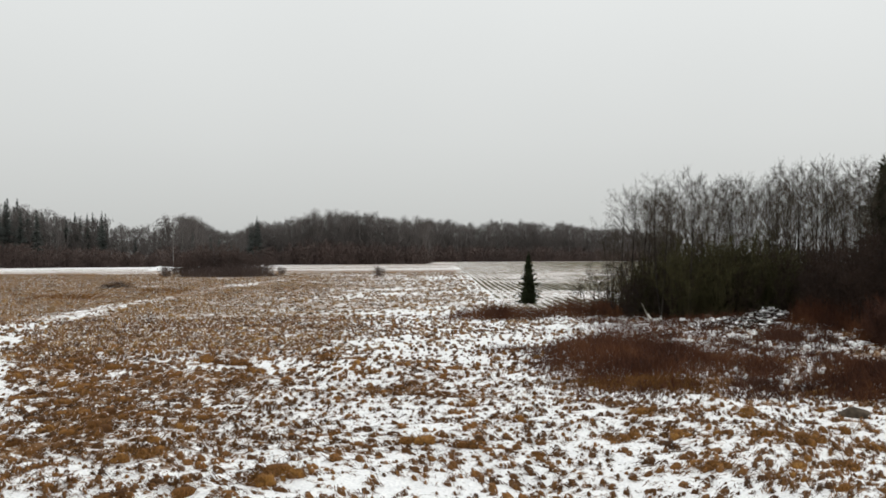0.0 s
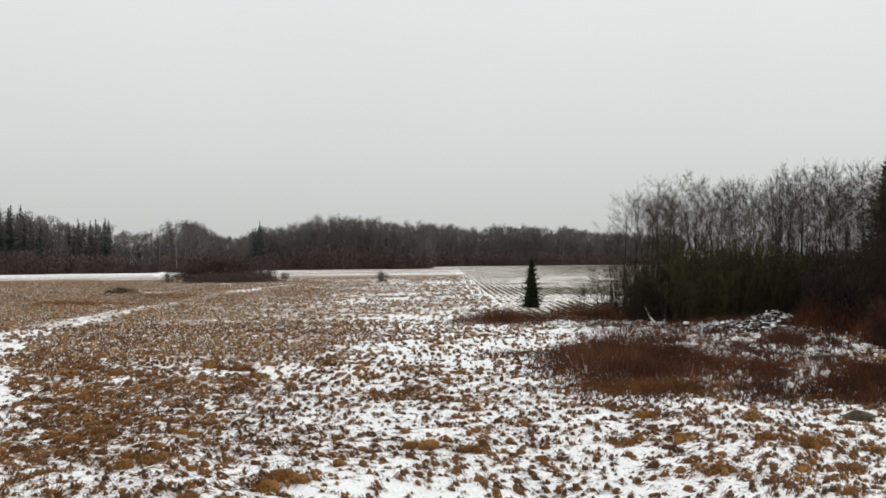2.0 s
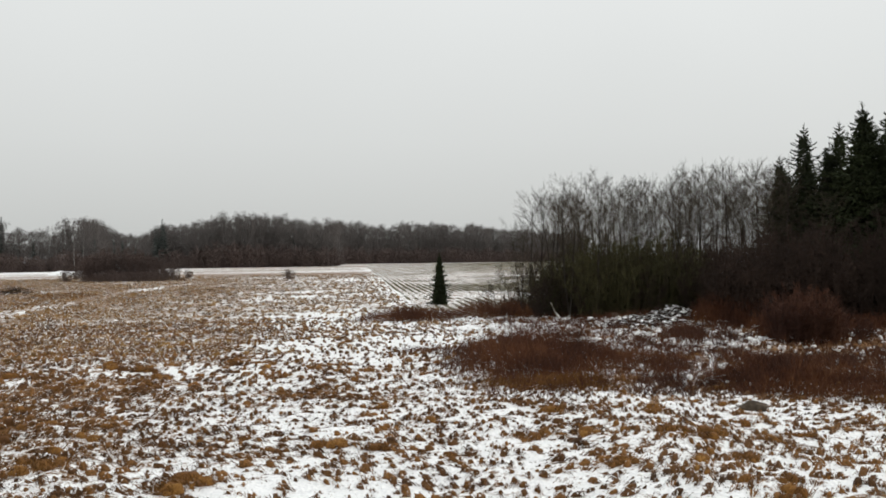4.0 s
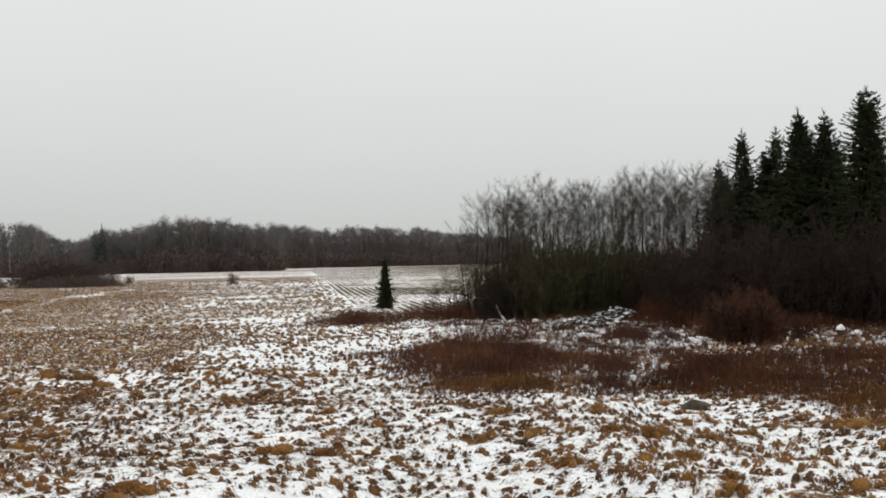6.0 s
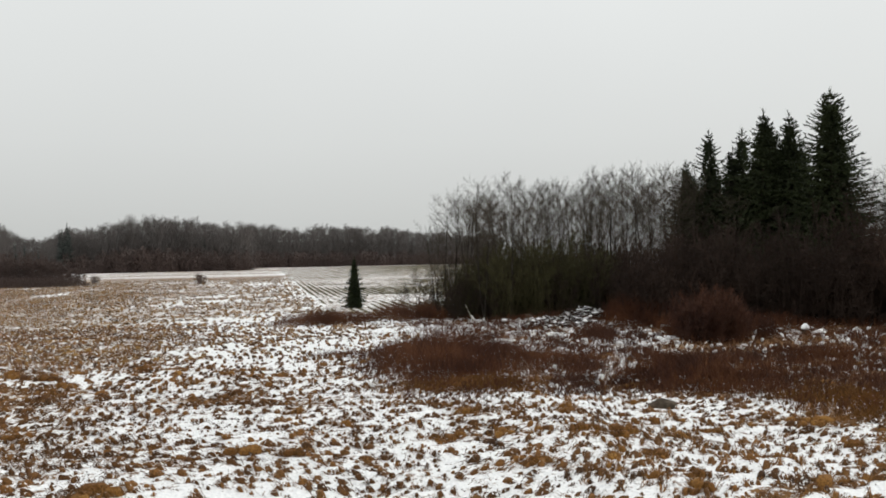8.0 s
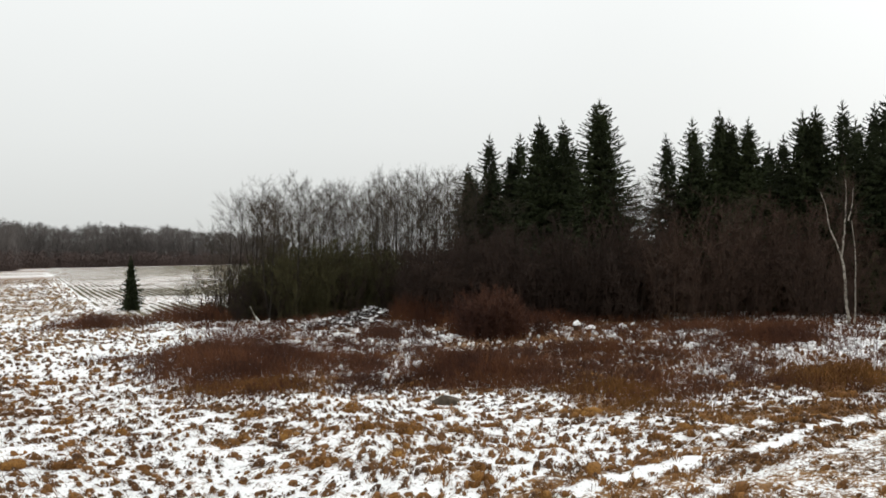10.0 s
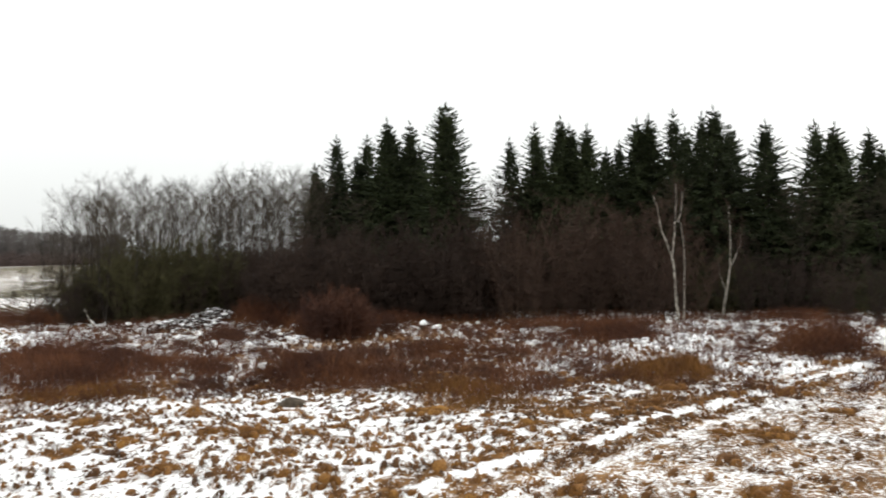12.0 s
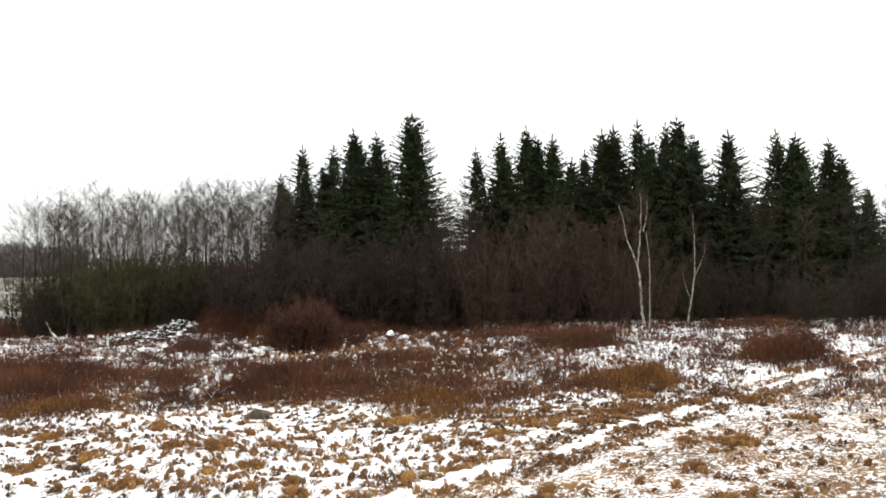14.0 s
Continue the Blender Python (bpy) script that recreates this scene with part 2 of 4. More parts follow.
# ---- mesh helpers ----
class Build:
    """Triangles gathered from arrays."""

    def __init__(self):
        self.v, self.f, self.n = [], [], 0

    def add(self, v, f):
        v = np.asarray(v, float).reshape(-1, 3)
        self.v.append(v)
        self.f.append(np.asarray(f, int).reshape(-1, 3) + self.n)
        self.n += len(v)

    def tube(self, pts, radii, sides=5):
        pts = np.asarray(pts, float)
        d = np.gradient(pts, axis=0)
        d /= np.linalg.norm(d, axis=1)[:, None] + 1e-9
        ref = np.where(np.abs(d[:, 2:3]) > 0.9, [[1.0, 0, 0]], [[0, 0, 1.0]])
        u = np.cross(d, ref)
        u /= np.linalg.norm(u, axis=1)[:, None]
        w = np.cross(d, u)
        a = np.arange(sides) * 2 * np.pi / sides
        ring = pts[:, None] + np.asarray(radii)[:, None, None] * (np.cos(a)[None, :, None] * u[:, None] + np.sin(a)[None, :, None] * w[:, None])
        k, s = len(pts), sides
        i, j = np.meshgrid(np.arange(k - 1), np.arange(s), indexing="ij")
        p, q = i * s + j, i * s + (j + 1) % s
        self.add(ring, np.stack([np.stack([p, q, q + s], -1), np.stack([p, q + s, p + s], -1)], 2))

    def blades(self, base, way, length, width, rng, droop=None):
        """One thin tapering triangle each, or two with a bend where droop is given."""
        base, way = np.asarray(base, float), np.asarray(way, float)
        n = len(base)
        length, width = np.broadcast_to(length, n)[:, None], np.broadcast_to(width, n)[:, None]
        side = np.cross(way, rng.normal(size=(n, 3)))
        side /= np.linalg.norm(side, axis=1)[:, None] + 1e-9
        a, b = base - side * width / 2, base + side * width / 2
        i = np.arange(n)
        if droop is None:
            self.add(np.stack([a, b, base + way * length], 1), np.stack([3 * i, 3 * i + 1, 3 * i + 2], 1))
        else:
            mid = base + way * length * 0.55
            tip = mid + (way * 0.6 + np.asarray(droop)) * length * 0.5
            c, e = mid - side * width * 0.4, mid + side * width * 0.4
            self.add(np.stack([a, b, c, e, tip], 1), np.stack([5 * i, 5 * i + 1, 5 * i + 3, 5 * i, 5 * i + 3, 5 * i + 2, 5 * i + 2, 5 * i + 3, 5 * i + 4], 1))

    def mesh(self, name, smooth=False):
        v, f = np.concatenate(self.v), np.concatenate(self.f)
        me = bpy.data.meshes.new(name)
        me.vertices.add(len(v))
        me.vertices.foreach_set("co", v.ravel().astype(np.float32))
        me.loops.add(f.size)
        me.loops.foreach_set("vertex_index", f.ravel().astype(np.int32))
        me.polygons.add(len(f))
        me.polygons.foreach_set("loop_start", np.arange(0, f.size, 3, dtype=np.int32))
        me.polygons.foreach_set("use_smooth", np.full(len(f), smooth))
        me.update(calc_edges=True)
        return me


def part(name, b, material, parent=None, label="", smooth=False):
    me = b.mesh(name, smooth)
    me.materials.append(material)
    ob = new(name, me)
    ob.parent = parent
    return tagged(ob, label) if label else ob


def unit(a):
    return a / (np.linalg.norm(a, axis=-1, keepdims=True) + 1e-9)


def hash2(i, j, seed):
    h = np.sin(i * 127.1 + j * 311.7 + seed * 74.7) * 43758.5453
    return h - np.floor(h)


def value_noise(x, y, seed=0):
    i, j = np.floor(x), np.floor(y)
    u, v = x - i, y - j
    u, v = u * u * (3 - 2 * u), v * v * (3 - 2 * v)
    return ((hash2(i, j, seed) * (1 - u) + hash2(i + 1, j, seed) * u) * (1 - v)
            + (hash2(i, j + 1, seed) * (1 - u) + hash2(i + 1, j + 1, seed) * u) * v)


def fbm(x, y, seed=0, octaves=4):
    total, amp, norm = 0.0, 1.0, 0.0
    for k in range(octaves):
        total = total + amp * value_noise(x * 2 ** k, y * 2 ** k, seed + k)
        norm += amp
        amp *= 0.5
    return total / norm


def step(a, b, x):
    s = np.clip((np.asarray(x, float) - a) / (b - a), 0, 1)
    return s * s * (3 - 2 * s)


def d_of(x, y):
    return np.hypot(x, y)


def b_of(x, y):
    return np.degrees(np.arctan2(x, y))


def at(az, d):
    return d * math.sin(radians(az)), d * math.cos(radians(az))


# ---- the lie of the land ----
TRACK = np.array([(4.0, 14.0), (10.2, 16.8), (14.5, 18.2), (20.2, 20.0), (34.4, 23.2), (43.2, 25.4), (70.0, 33.0)])
LANE = np.array([(-14.0, 26.0), (-24.0, 48.0), (-28.7, 61.2), (-31.5, 90.3), (-34.0, 148.0), (-30.0, 200.0)])


def off_line(x, y, line):
    """Signed distance from a bent line: to its left positive."""
    best = np.full(np.shape(x), 1e9)
    sign = np.ones(np.shape(x))
    for (ax, ay), (bx, by) in zip(line[:-1], line[1:]):
        dx, dy = bx - ax, by - ay
        t = np.clip(((x - ax) * dx + (y - ay) * dy) / (dx * dx + dy * dy), 0, 1)
        d = np.hypot(x - ax - t * dx, y - ay - t * dy)
        s = np.sign(dx * (y - ay) - dy * (x - ax))
        sign = np.where(d < best, s, sign)
        best = np.minimum(best, d)
    return best * sign


def ground_z(x, y):
    x, y = np.asarray(x, float), np.asarray(y, float)
    d = np.hypot(x, y)
    z = (fbm(x * 0.45, y * 0.45, 3) - 0.5) * 0.30 * step(8, 16, d) * (1 - step(140, 260, d))
    z = z + (fbm(x * 0.06, y * 0.06, 9, 3) - 0.5) * 0.5 * step(10, 30, d) * (1 - step(150, 300, d))
    z = z + (fbm(x * 1.5, y * 1.5, 13, 2) - 0.5) * 0.26 * step(10, 16, d) * (1 - step(50, 80, d))
    z = z + 0.45 * np.exp(-((x - 20.5) / 4.5) ** 2 - ((y - 65.5) / 4.0) ** 2)
    rut = off_line(x, y, TRACK)
    z = z - 0.06 * np.exp(-(rut / 0.15) ** 2) - 0.03 * np.exp(-((rut + 1.7) / 0.2) ** 2)
    return z


# open snow and thick grass: middle x, y, half sizes, turn, how much grass more or less
PATCHES = [(51.2, 42.1, 3.0, 1.8, 50, -0.5), (38.0, 36.0, 2.4, 3.0, 45, -0.12), (48.0, 30.0, 3.0, 5.0, 58, -0.1), (21.2, 50.7, 2.4, 2.6, 22, -0.45), (46.8, 38.9, 2.4, 2.8, 50, -0.2), (10.5, 30.8, 3.6, 2.2, 18, -0.35), (14.6, 27.6, 2.0, 1.2, 27, -0.30),
           (9.2, 63.5, 3.6, 2.6, 8, -0.32), (4.0, 56.0, 2.4, 7.0, 4, -0.25), (-1.5, 76.0, 5.0, 3.0, 0, -0.15),
           (-1.8, 34.9, 1.6, 1.0, 0, 0.45), (1.5, 33.5, 2.2, 0.9, 0, 0.30), (-9.6, 36.5, 4.0, 3.5, 0, 0.20), (17.5, 26.6, 1.8, 1.2, 30, 0.30), (21.0, 22.6, 3.0, 1.0, 25, 0.35)]


def cover(x, y):
    """How much dead grass shows through the snow, 0 to 1."""
    x, y = np.asarray(x, float), np.asarray(y, float)
    d, az = np.hypot(x, y), np.degrees(np.arctan2(x, y))
    c = 0.27 + 0 * d
    c = c + 0.10 * step(2.0, -12.0, az + 0.10 * (d - 30).clip(-10, 20))
    c = c + 0.12 * step(38, 52, d) * step(-3, -9, az) + 0.23 * step(66, 92, d) * step(8, 2, az) - 0.07 * np.exp(-((az + 1) / 6) ** 2 - ((d - 56) / 18) ** 2)
    c = c + 0.04 * step(-4.0, -16.0, az) * step(20, 34, d)
    rut = off_line(x, y, TRACK)
    c = c + 0.33 * step(-0.4, -2.2, rut) * step(8, 14, x) * (1 - step(60, 80, d))
    c = c + 0.12 * step(75, 100, d) * step(-17, -19, az)
    c = c + (0.26 + 0.20 * step(20, 26, az) * step(40, 34, az) - 0.12 * step(40, 46, az)) * step(33, 40, d) * step(7, 15, az) * (1 - step(75, 100, d))
    c = c + (fbm(x * 0.12, y * 0.12, 21) - 0.5) * 0.42 + (fbm(x * 0.5, y * 0.5, 31, 3) - 0.5) * 0.26
    c = c + (fbm(x * 0.05, y * 0.10, 67, 3) - 0.5) * 0.45 * step(60, 110, d)
    c = c + (fbm(x * 1.5, y * 1.5, 13, 2) - 0.5) * 0.35 * (1 - step(50, 80, d))
    for px, py, rx, ry, turn, gain in PATCHES:
        ca, sa = math.cos(radians(turn)), math.sin(radians(turn))
        u, v = (x - px) * ca - (y - py) * sa, (x - px) * sa + (y - py) * ca
        c = c + gain * np.exp(-((u / rx) ** 2 + (v / ry) ** 2) ** 2)
    c = c - (0.55 + 0.7 * fbm(x * 1.6, y * 1.6, 57, 2)) * np.exp(-(rut / 0.15) ** 2) - 0.12 * np.exp(-((rut + 1.7) / 0.25) ** 2) + 0.40 * np.exp(-((rut - 0.8) / 0.55) ** 2) + 0.35 * np.exp(-((rut + 0.75) / 0.45) ** 2)
    lane = off_line(x, y, LANE)
    c = c - (0.6 * fbm(x * 0.25, y * 0.12, 58, 3) - 0.08) * (1 - 0.6 * step(90, 150, d)) * (np.exp(-((lane - 0.9) / 0.7) ** 2) + 0.9 * np.exp(-((lane + 0.9) / 0.8) ** 2)) * step(20, 40, d) - (0.1 * np.exp(-(lane / 3.0) ** 2)) * step(20, 40, d) + 0.15 * np.exp(-((np.abs(lane) - 4.0) / 1.5) ** 2)
    far = step(250, 262, y + 6 * (fbm(x * 0.03, y * 0.03, 41) - 0.5))
    c = c * (1 - far) + far * (0.56 + 0.12 * (1 - step(262, 340, y)) - 0.1 * step(-70, -110, x) + 0.5 * (fbm(x * 0.01, y * 0.05, 51) - 0.5))
    field = step(5.5, 6.5, x) * step(86, 90, y)
    c = c * (1 - field) + field * (0.52 + 0.03 * step(110, 220, y))
    c = c - 0.28 * step(84, 92, y) * (1 - step(300, 420, y)) * (np.exp(-((x - 5.4) / 0.35) ** 2) + 0.8 * np.exp(-((x - 3.9) / 0.35) ** 2))
    return np.clip(c, 0, 1)


# ---- ground: one sheet to the horizon ----
angles = np.radians(np.concatenate([np.arange(-33, 67, 0.32), np.arange(67, 327, 4.0)]))
rings = np.concatenate([[0.6, 2, 4, 6, 8, 10, 12], 13.5 * 1.0125 ** np.arange(0, 186), 137 * 1.06 ** np.arange(0, 62)])
rings = np.unique(rings)
RR, AA = np.meshgrid(rings, angles, indexing="ij")
GX, GY = RR * np.sin(AA), RR * np.cos(AA)
na, nr = len(angles), len(rings)
gi, gj = np.meshgrid(np.arange(nr - 1), np.arange(na), indexing="ij")
p0, p1 = gi * na + gj, gi * na + (gj + 1) % na
sheet = Build()
sheet.add(np.stack([GX, GY, ground_z(GX, GY)], -1), np.stack([np.stack([p0, p0 + na, p1 + na], -1), np.stack([p0, p1 + na, p1], -1)], 2))
sheet.add([(0, 0, 0)], np.zeros((0, 3)))
hub = nr * na
sheet.f.append(np.stack([np.full(na, hub), np.arange(na), (np.arange(na) + 1) % na], 1))
ground = part("ground", sheet, M_GROUND, smooth=True)
tagged(ground, "flat meadow of dead grass under thin patchy snow", "ground", kind="structure")
layer = ground.data.attributes.new("cover", 'FLOAT', 'POINT')
layer.data.foreach_set("value", np.concatenate([cover(GX, GY).ravel(), [0.4]]).astype(np.float32))
# short mown grass beyond the track: the snow lies there in finer flecks
layer = ground.data.attributes.new("mown", 'FLOAT', 'POINT')
layer.data.foreach_set("value", np.concatenate([(0.36 + 0.52 * step(-0.3, -1.6, off_line(GX, GY, TRACK)) * step(8, 14, GX)).ravel(), [0.4]]).astype(np.float32))


# ---- rows on the field beyond the meadow ----
def field_rows():
    rng = np.random.default_rng(11)
    b = Build()
    ys = 84 * (560 / 84) ** (np.arange(46) / 45)
    for k in range(150):
        x = 6.2 + 0.95 * k + rng.normal(0, 0.04)
        xs = x + rng.normal(0, 0.05, 46)
        y = ys + (rng.normal(0, 1.0) if k else 0)
        hgt = np.clip(rng.normal(0.075, 0.025, 46), 0.01, 0.15) * (1 - 0.3 * step(130, 300, ys))
        half = 0.26 + 0 * ys
        prof = np.stack([np.stack([xs - half, y, 0 * y - 0.03], 1), np.stack([xs, y, hgt], 1), np.stack([xs + half, y, 0 * y - 0.03], 1)], 1)
        i = np.arange(45)[:, None]
        a = i * 3 + np.array([[0, 1]])
        b.add(prof, np.stack([np.stack([a, a + 1, a + 4], -1), np.stack([a, a + 4, a + 3], -1)], 2))
    return tagged(part("stubble_rows", b, M_RIDGE), "long parallel rows of greenish stubble with snow between them", "crop rows", kind="stuff")


field_rows()


# ---- tussocks of dead grass ----
def scatter(rng, n, az0, az1, d0, d1, power=1.0):
    """Places spread over a sector of the meadow, thinning with distance."""
    d = (d0 ** power + rng.random(n) * (d1 ** power - d0 ** power)) ** (1 / power)
    a = np.radians(rng.uniform(az0, az1, n))
    return d * np.sin(a), d * np.cos(a)


def tufts(name, label, seed, x, y, size, per, material, core=0.3, mop=False):
    """Tufts of arching blades, combed one way by wind and snow, each over a small matted core."""
    rng = np.random.default_rng(seed)
    n = len(x)
    z = ground_z(x, y)
    comb = 9.0 * fbm(x * 0.10, y * 0.10, 97, 2) + rng.normal(0, 0.4, n)
    lie, reach, loose = (0.35, 0.25, 0.95) if mop else (0.8, 0.55, 0.5)
    cx, cy = np.cos(comb)[:, None], np.sin(comb)[:, None]
    a = rng.uniform(0, 2 * np.pi, (n, per))
    spread = rng.uniform(0.2, 1.0, (n, per))
    slide = rng.normal(0, reach, (n, per)) * rng.uniform(0.4, 1.3, n)[:, None] * size[:, None]
    way = np.stack([np.cos(a) * spread * loose + cx * lie, np.sin(a) * spread * loose + cy * lie, rng.uniform(0.35, 1.0, (n, per)) * (1.0 if mop else 0.95)], -1)
    root = np.stack([x[:, None] + cx * slide + np.cos(a) * size[:, None] * 0.28 * spread, y[:, None] + cy * slide + np.sin(a) * size[:, None] * 0.28 * spread,
                     np.repeat(z[:, None], per, 1) - 0.02], -1)
    length = size[:, None] * rng.uniform(0.5, 1.0, (n, per))
    droop = np.stack([np.cos(a) * 0.45 + cx * 0.7, np.sin(a) * 0.45 + cy * 0.7, np.full((n, per), -1.3)], -1)
    b = Build()
    b.blades(root.reshape(-1, 3), unit(way).reshape(-1, 3), length.ravel(), np.full(n * per, 0.014) if mop else np.repeat(size, per) * 0.05 + 0.007, rng, droop.reshape(-1, 3))
    if core:
        k = np.arange(6) * np.pi / 3
        r = size[:, None] * rng.uniform(0.6, 1.1, (n, 6)) * core
        e, f = np.cos(k) * r * rng.uniform(1.0, 1.9, n)[:, None] if mop else np.cos(k) * r * rng.uniform(1.0, 2.0, n)[:, None], np.sin(k) * r * 0.8
        ox, oy = e * cx - f * cy, e * cy + f * cx
        high = size[:, None] * rng.uniform(0.75, 1.2, (n, 6)) * (0.26 if mop else 0.44)
        shift = size * rng.normal(0, 0.12, n)
        tilt = 0.0 if mop else 0.55
        shell = [np.stack([x[:, None] + ox * w + cx * high * u * tilt, y[:, None] + oy * w + cy * high * u * tilt, z[:, None] - 0.03 + (high + 0.03) * u], -1) for w, u in ((1.0, 0.0), (0.92, 0.55), (0.62, 0.94))]
        tip = np.stack([x + shift + cx[:, 0] * high.mean(1) * tilt * 1.3, y + shift + cy[:, 0] * high.mean(1) * tilt * 1.3, z + high.mean(1)], -1)[:, None]
        i, j = np.arange(6), (np.arange(6) + 1) % 6
        tri = np.concatenate([t for o in (0, 6) for t in (np.stack([i + o, j + o, j + o + 6], 1), np.stack([i + o, j + o + 6, i + o + 6], 1))] + [np.stack([i + 12, j + 12, 0 * i + 18], 1)])
        b.add(np.concatenate(shell + [tip], 1), (np.arange(n)[:, None, None] * 19 + tri[None]))
    return tagged(part(name, b, material, smooth=True), label, "grass", kind="stuff")


rng = np.random.default_rng(5)


def spread_tufts(name, label, seed, gap, az0, az1, d0, d1, size0, size1, per, material, bare, thick, core=0.3, mop=False, side=False):
    """Tufts over a sector, some everywhere, more where little snow lies: a loose even spacing, or thinning outwards."""
    if gap:
        x, y = np.meshgrid(np.arange(-d1, d1, gap), np.arange(0, d1, gap))
        x, y = (q.ravel() + rng.uniform(-0.5, 0.5, q.size) * gap for q in (x, y))
        d, az = np.hypot(x, y), np.degrees(np.arctan2(x, y))
        inside = (d > d0) & (d < d1) & (az > az0) & (az < az1)
        x, y = x[inside], y[inside]
    else:
        x, y = scatter(rng, 26000, az0, az1, d0, d1, 1.2)
    n = len(x)
    c = cover(x, y)
    rut = off_line(x, y, TRACK)
    knot = 0.80 + 0.35 * step(0.36, 0.58, fbm(x * 0.45, y * 0.45, 83, 3))
    keep = (rng.random(n) < (bare + (thick - bare) * step(0.2, 0.6, c)) * knot) & ((x < 5.5) | (y < 86)) & (np.abs(rut) > 0.21) & ((np.abs(off_line(x, y, LANE)) + rng.normal(0, 0.7, n) > 1.4) | (rng.random(n) < 0.45))
    keep &= (d_of(x, y) < 38) | (np.degrees(np.arctan2(x, y)) < 9) | (rng.random(n) < 0.35)
    if side:
        keep &= rut < -0.3
    elif not mop:
        keep &= (rut > -1.3) | (rng.random(n) < 0.16) | (x < 13)
    else:
        keep &= (rut > -0.8) | (rng.random(n) < 0.12) | (x < 13)
    x, y, c = x[keep], y[keep], c[keep]
    if mop:
        # each clump is a few tufts grown together
        many = rng.integers(1, 7, len(x))
        x, y, c = (np.repeat(q, many) for q in (x, y, c))
        x, y = x + rng.normal(0, 0.30, len(x)), y + rng.normal(0, 0.27, len(y))
    size = size0 + (size1 - size0) * rng.random(len(x)) ** 1.6
    return tufts(name, label, seed, x, y, size * (0.85 + 0.4 * c), per, material, core, mop)


spread_tufts("meadow_tussocks", "low brown tussocks of dead grass poking through snow", 6, 0.36, -28, 63, 16, 37, 0.12, 0.36, 18, M_TUSSOCK, 0.86, 1.0, core=0.33)
spread_tufts("meadow_tussocks", "low brown tussocks of dead grass farther out in snow", 16, 0.48, -28, 63, 37, 78, 0.16, 0.42, 4, M_TUSSOCK, 0.66, 1.0, core=0.36)
spread_tufts("short_stubble", "short brown grass stubble dusted with snow across the meadow", 26, 0.27, -28, 63, 16, 40, 0.09, 0.22, 7, M_TUSSOCK, 0.7, 1.0, core=0)
spread_tufts("short_stubble", "short mown grass stubble dusted with snow beside the track", 27, 0.17, 28, 63, 16, 48, 0.07, 0.17, 6, M_GRASS, 0.7, 1.0, core=0, side=True)
spread_tufts("grass_clumps", "golden brown clumps of dead grass on thin snow", 9, 1.7, -28, 63, 16.5, 48, 0.28, 0.70, 50, M_STRAW, 0.14, 0.75, core=0.36, mop=True)
spread_tufts("grass_clumps", "golden brown clumps of dead grass by the track", 19, 1.5, 12, 56, 16.5, 31, 0.28, 0.66, 50, M_STRAW, 0.22, 0.55, core=0.36, mop=True)
spread_tufts("lodged_grass", "flattened golden brown grass combed along the track", 29, 0.50, 18, 63, 16.5, 36, 0.18, 0.38, 30, M_STRAW, 0.28, 0.9, core=0)
spread_tufts("lodged_grass", "flattened golden brown grass over the open meadow", 30, 0.52, -28, 6, 16.5, 62, 0.18, 0.38, 16, M_STRAW, 0.05, 0.6, core=0)
spread_tufts("rough_grass", "golden brown rough grass on the far meadow", 7, 0, -28, 10, 50, 258, 0.18, 0.48, 5, M_GRASS, 0.4, 0.9, core=0.42)


# ---- weeds and low scrub between meadow and wood ----
def weed_patch(label, seed, cx, cy, rx, ry, turn, height, count, material=M_WEED, name="weed_patch", thick=1.0):
    rng = np.random.default_rng(seed)
    a = rng.uniform(0, 2 * np.pi, count)
    r = np.sqrt(rng.random(count)) * (1 + 0.2 * rng.normal(size=count)) * (0.40 + 1.2 * fbm(np.cos(a) * 2.6 + 5, np.sin(a) * 2.6 + 5, seed))
    u, v = rx * r * np.cos(a), ry * r * np.sin(a)
    ca, sa = math.cos(radians(turn)), math.sin(radians(turn))
    x, y = cx + u * ca + v * sa, cy - u * sa + v * ca
    hump = np.clip(1.1 - 0.6 * r ** 2, 0.3, 1) * (0.6 + 0.8 * fbm(x * 0.7, y * 0.7, seed))
    h = height * hump * rng.uniform(0.45, 1.2, count) * (1 - 0.6 * step(0.65, 1.1, r))
    root = np.stack([x, y, ground_z(x, y) - 0.02], -1)
    way = unit(np.stack([rng.normal(0, 0.22, count), rng.normal(0, 0.22, count), np.ones(count)], -1))
    b = Build()
    b.blades(root, way, h, 0.022 * thick, rng)
    for k in range(5):
        s = rng.uniform(0.25, 0.85, count)[:, None]
        w2 = unit(way + rng.normal(0, 0.55, (count, 3)) * [1, 1, 0.4])
        b.blades(root + way * h[:, None] * s, w2, h * rng.uniform(0.2, 0.5, count), 0.018 * thick, rng)
    ob = part(name, b, material)
    return tagged(ob, label, "weeds", kind="stuff")


weed_patch("wide patch of reddish brown dead weeds on snow", 101, 8.2, 43.0, 4.6, 9.5, 8, 1.05, 6400)
weed_patch("brown dead weeds breaking up into snow", 115, *at(17.8, 42.5), 2.6, 4.2, 18, 0.6, 1300)
weed_patch("dark knot of dead weeds below the thicket", 116, 19.1, 53.5, 1.6, 2.6, 20, 1.0, 1200, M_MAROON)
weed_patch("dark brown weeds below the willow mound", 117, *at(27.5, 44), 3.0, 3.6, 28, 0.5, 1200, M_MAROON)
weed_patch("pale golden weeds standing out on the meadow", 113, -42.0, 108.0, 6.5, 4.5, 0, 0.65, 900, M_STRAW)
weed_patch("pale golden weeds along the far lane", 114, -38.0, 128.0, 7.0, 4.0, 10, 0.6, 700, M_STRAW)
weed_patch("golden grass fringe along the weed patch", 111, 7.2, 34.6, 3.6, 1.6, 10, 0.5, 1300, M_STRAW)
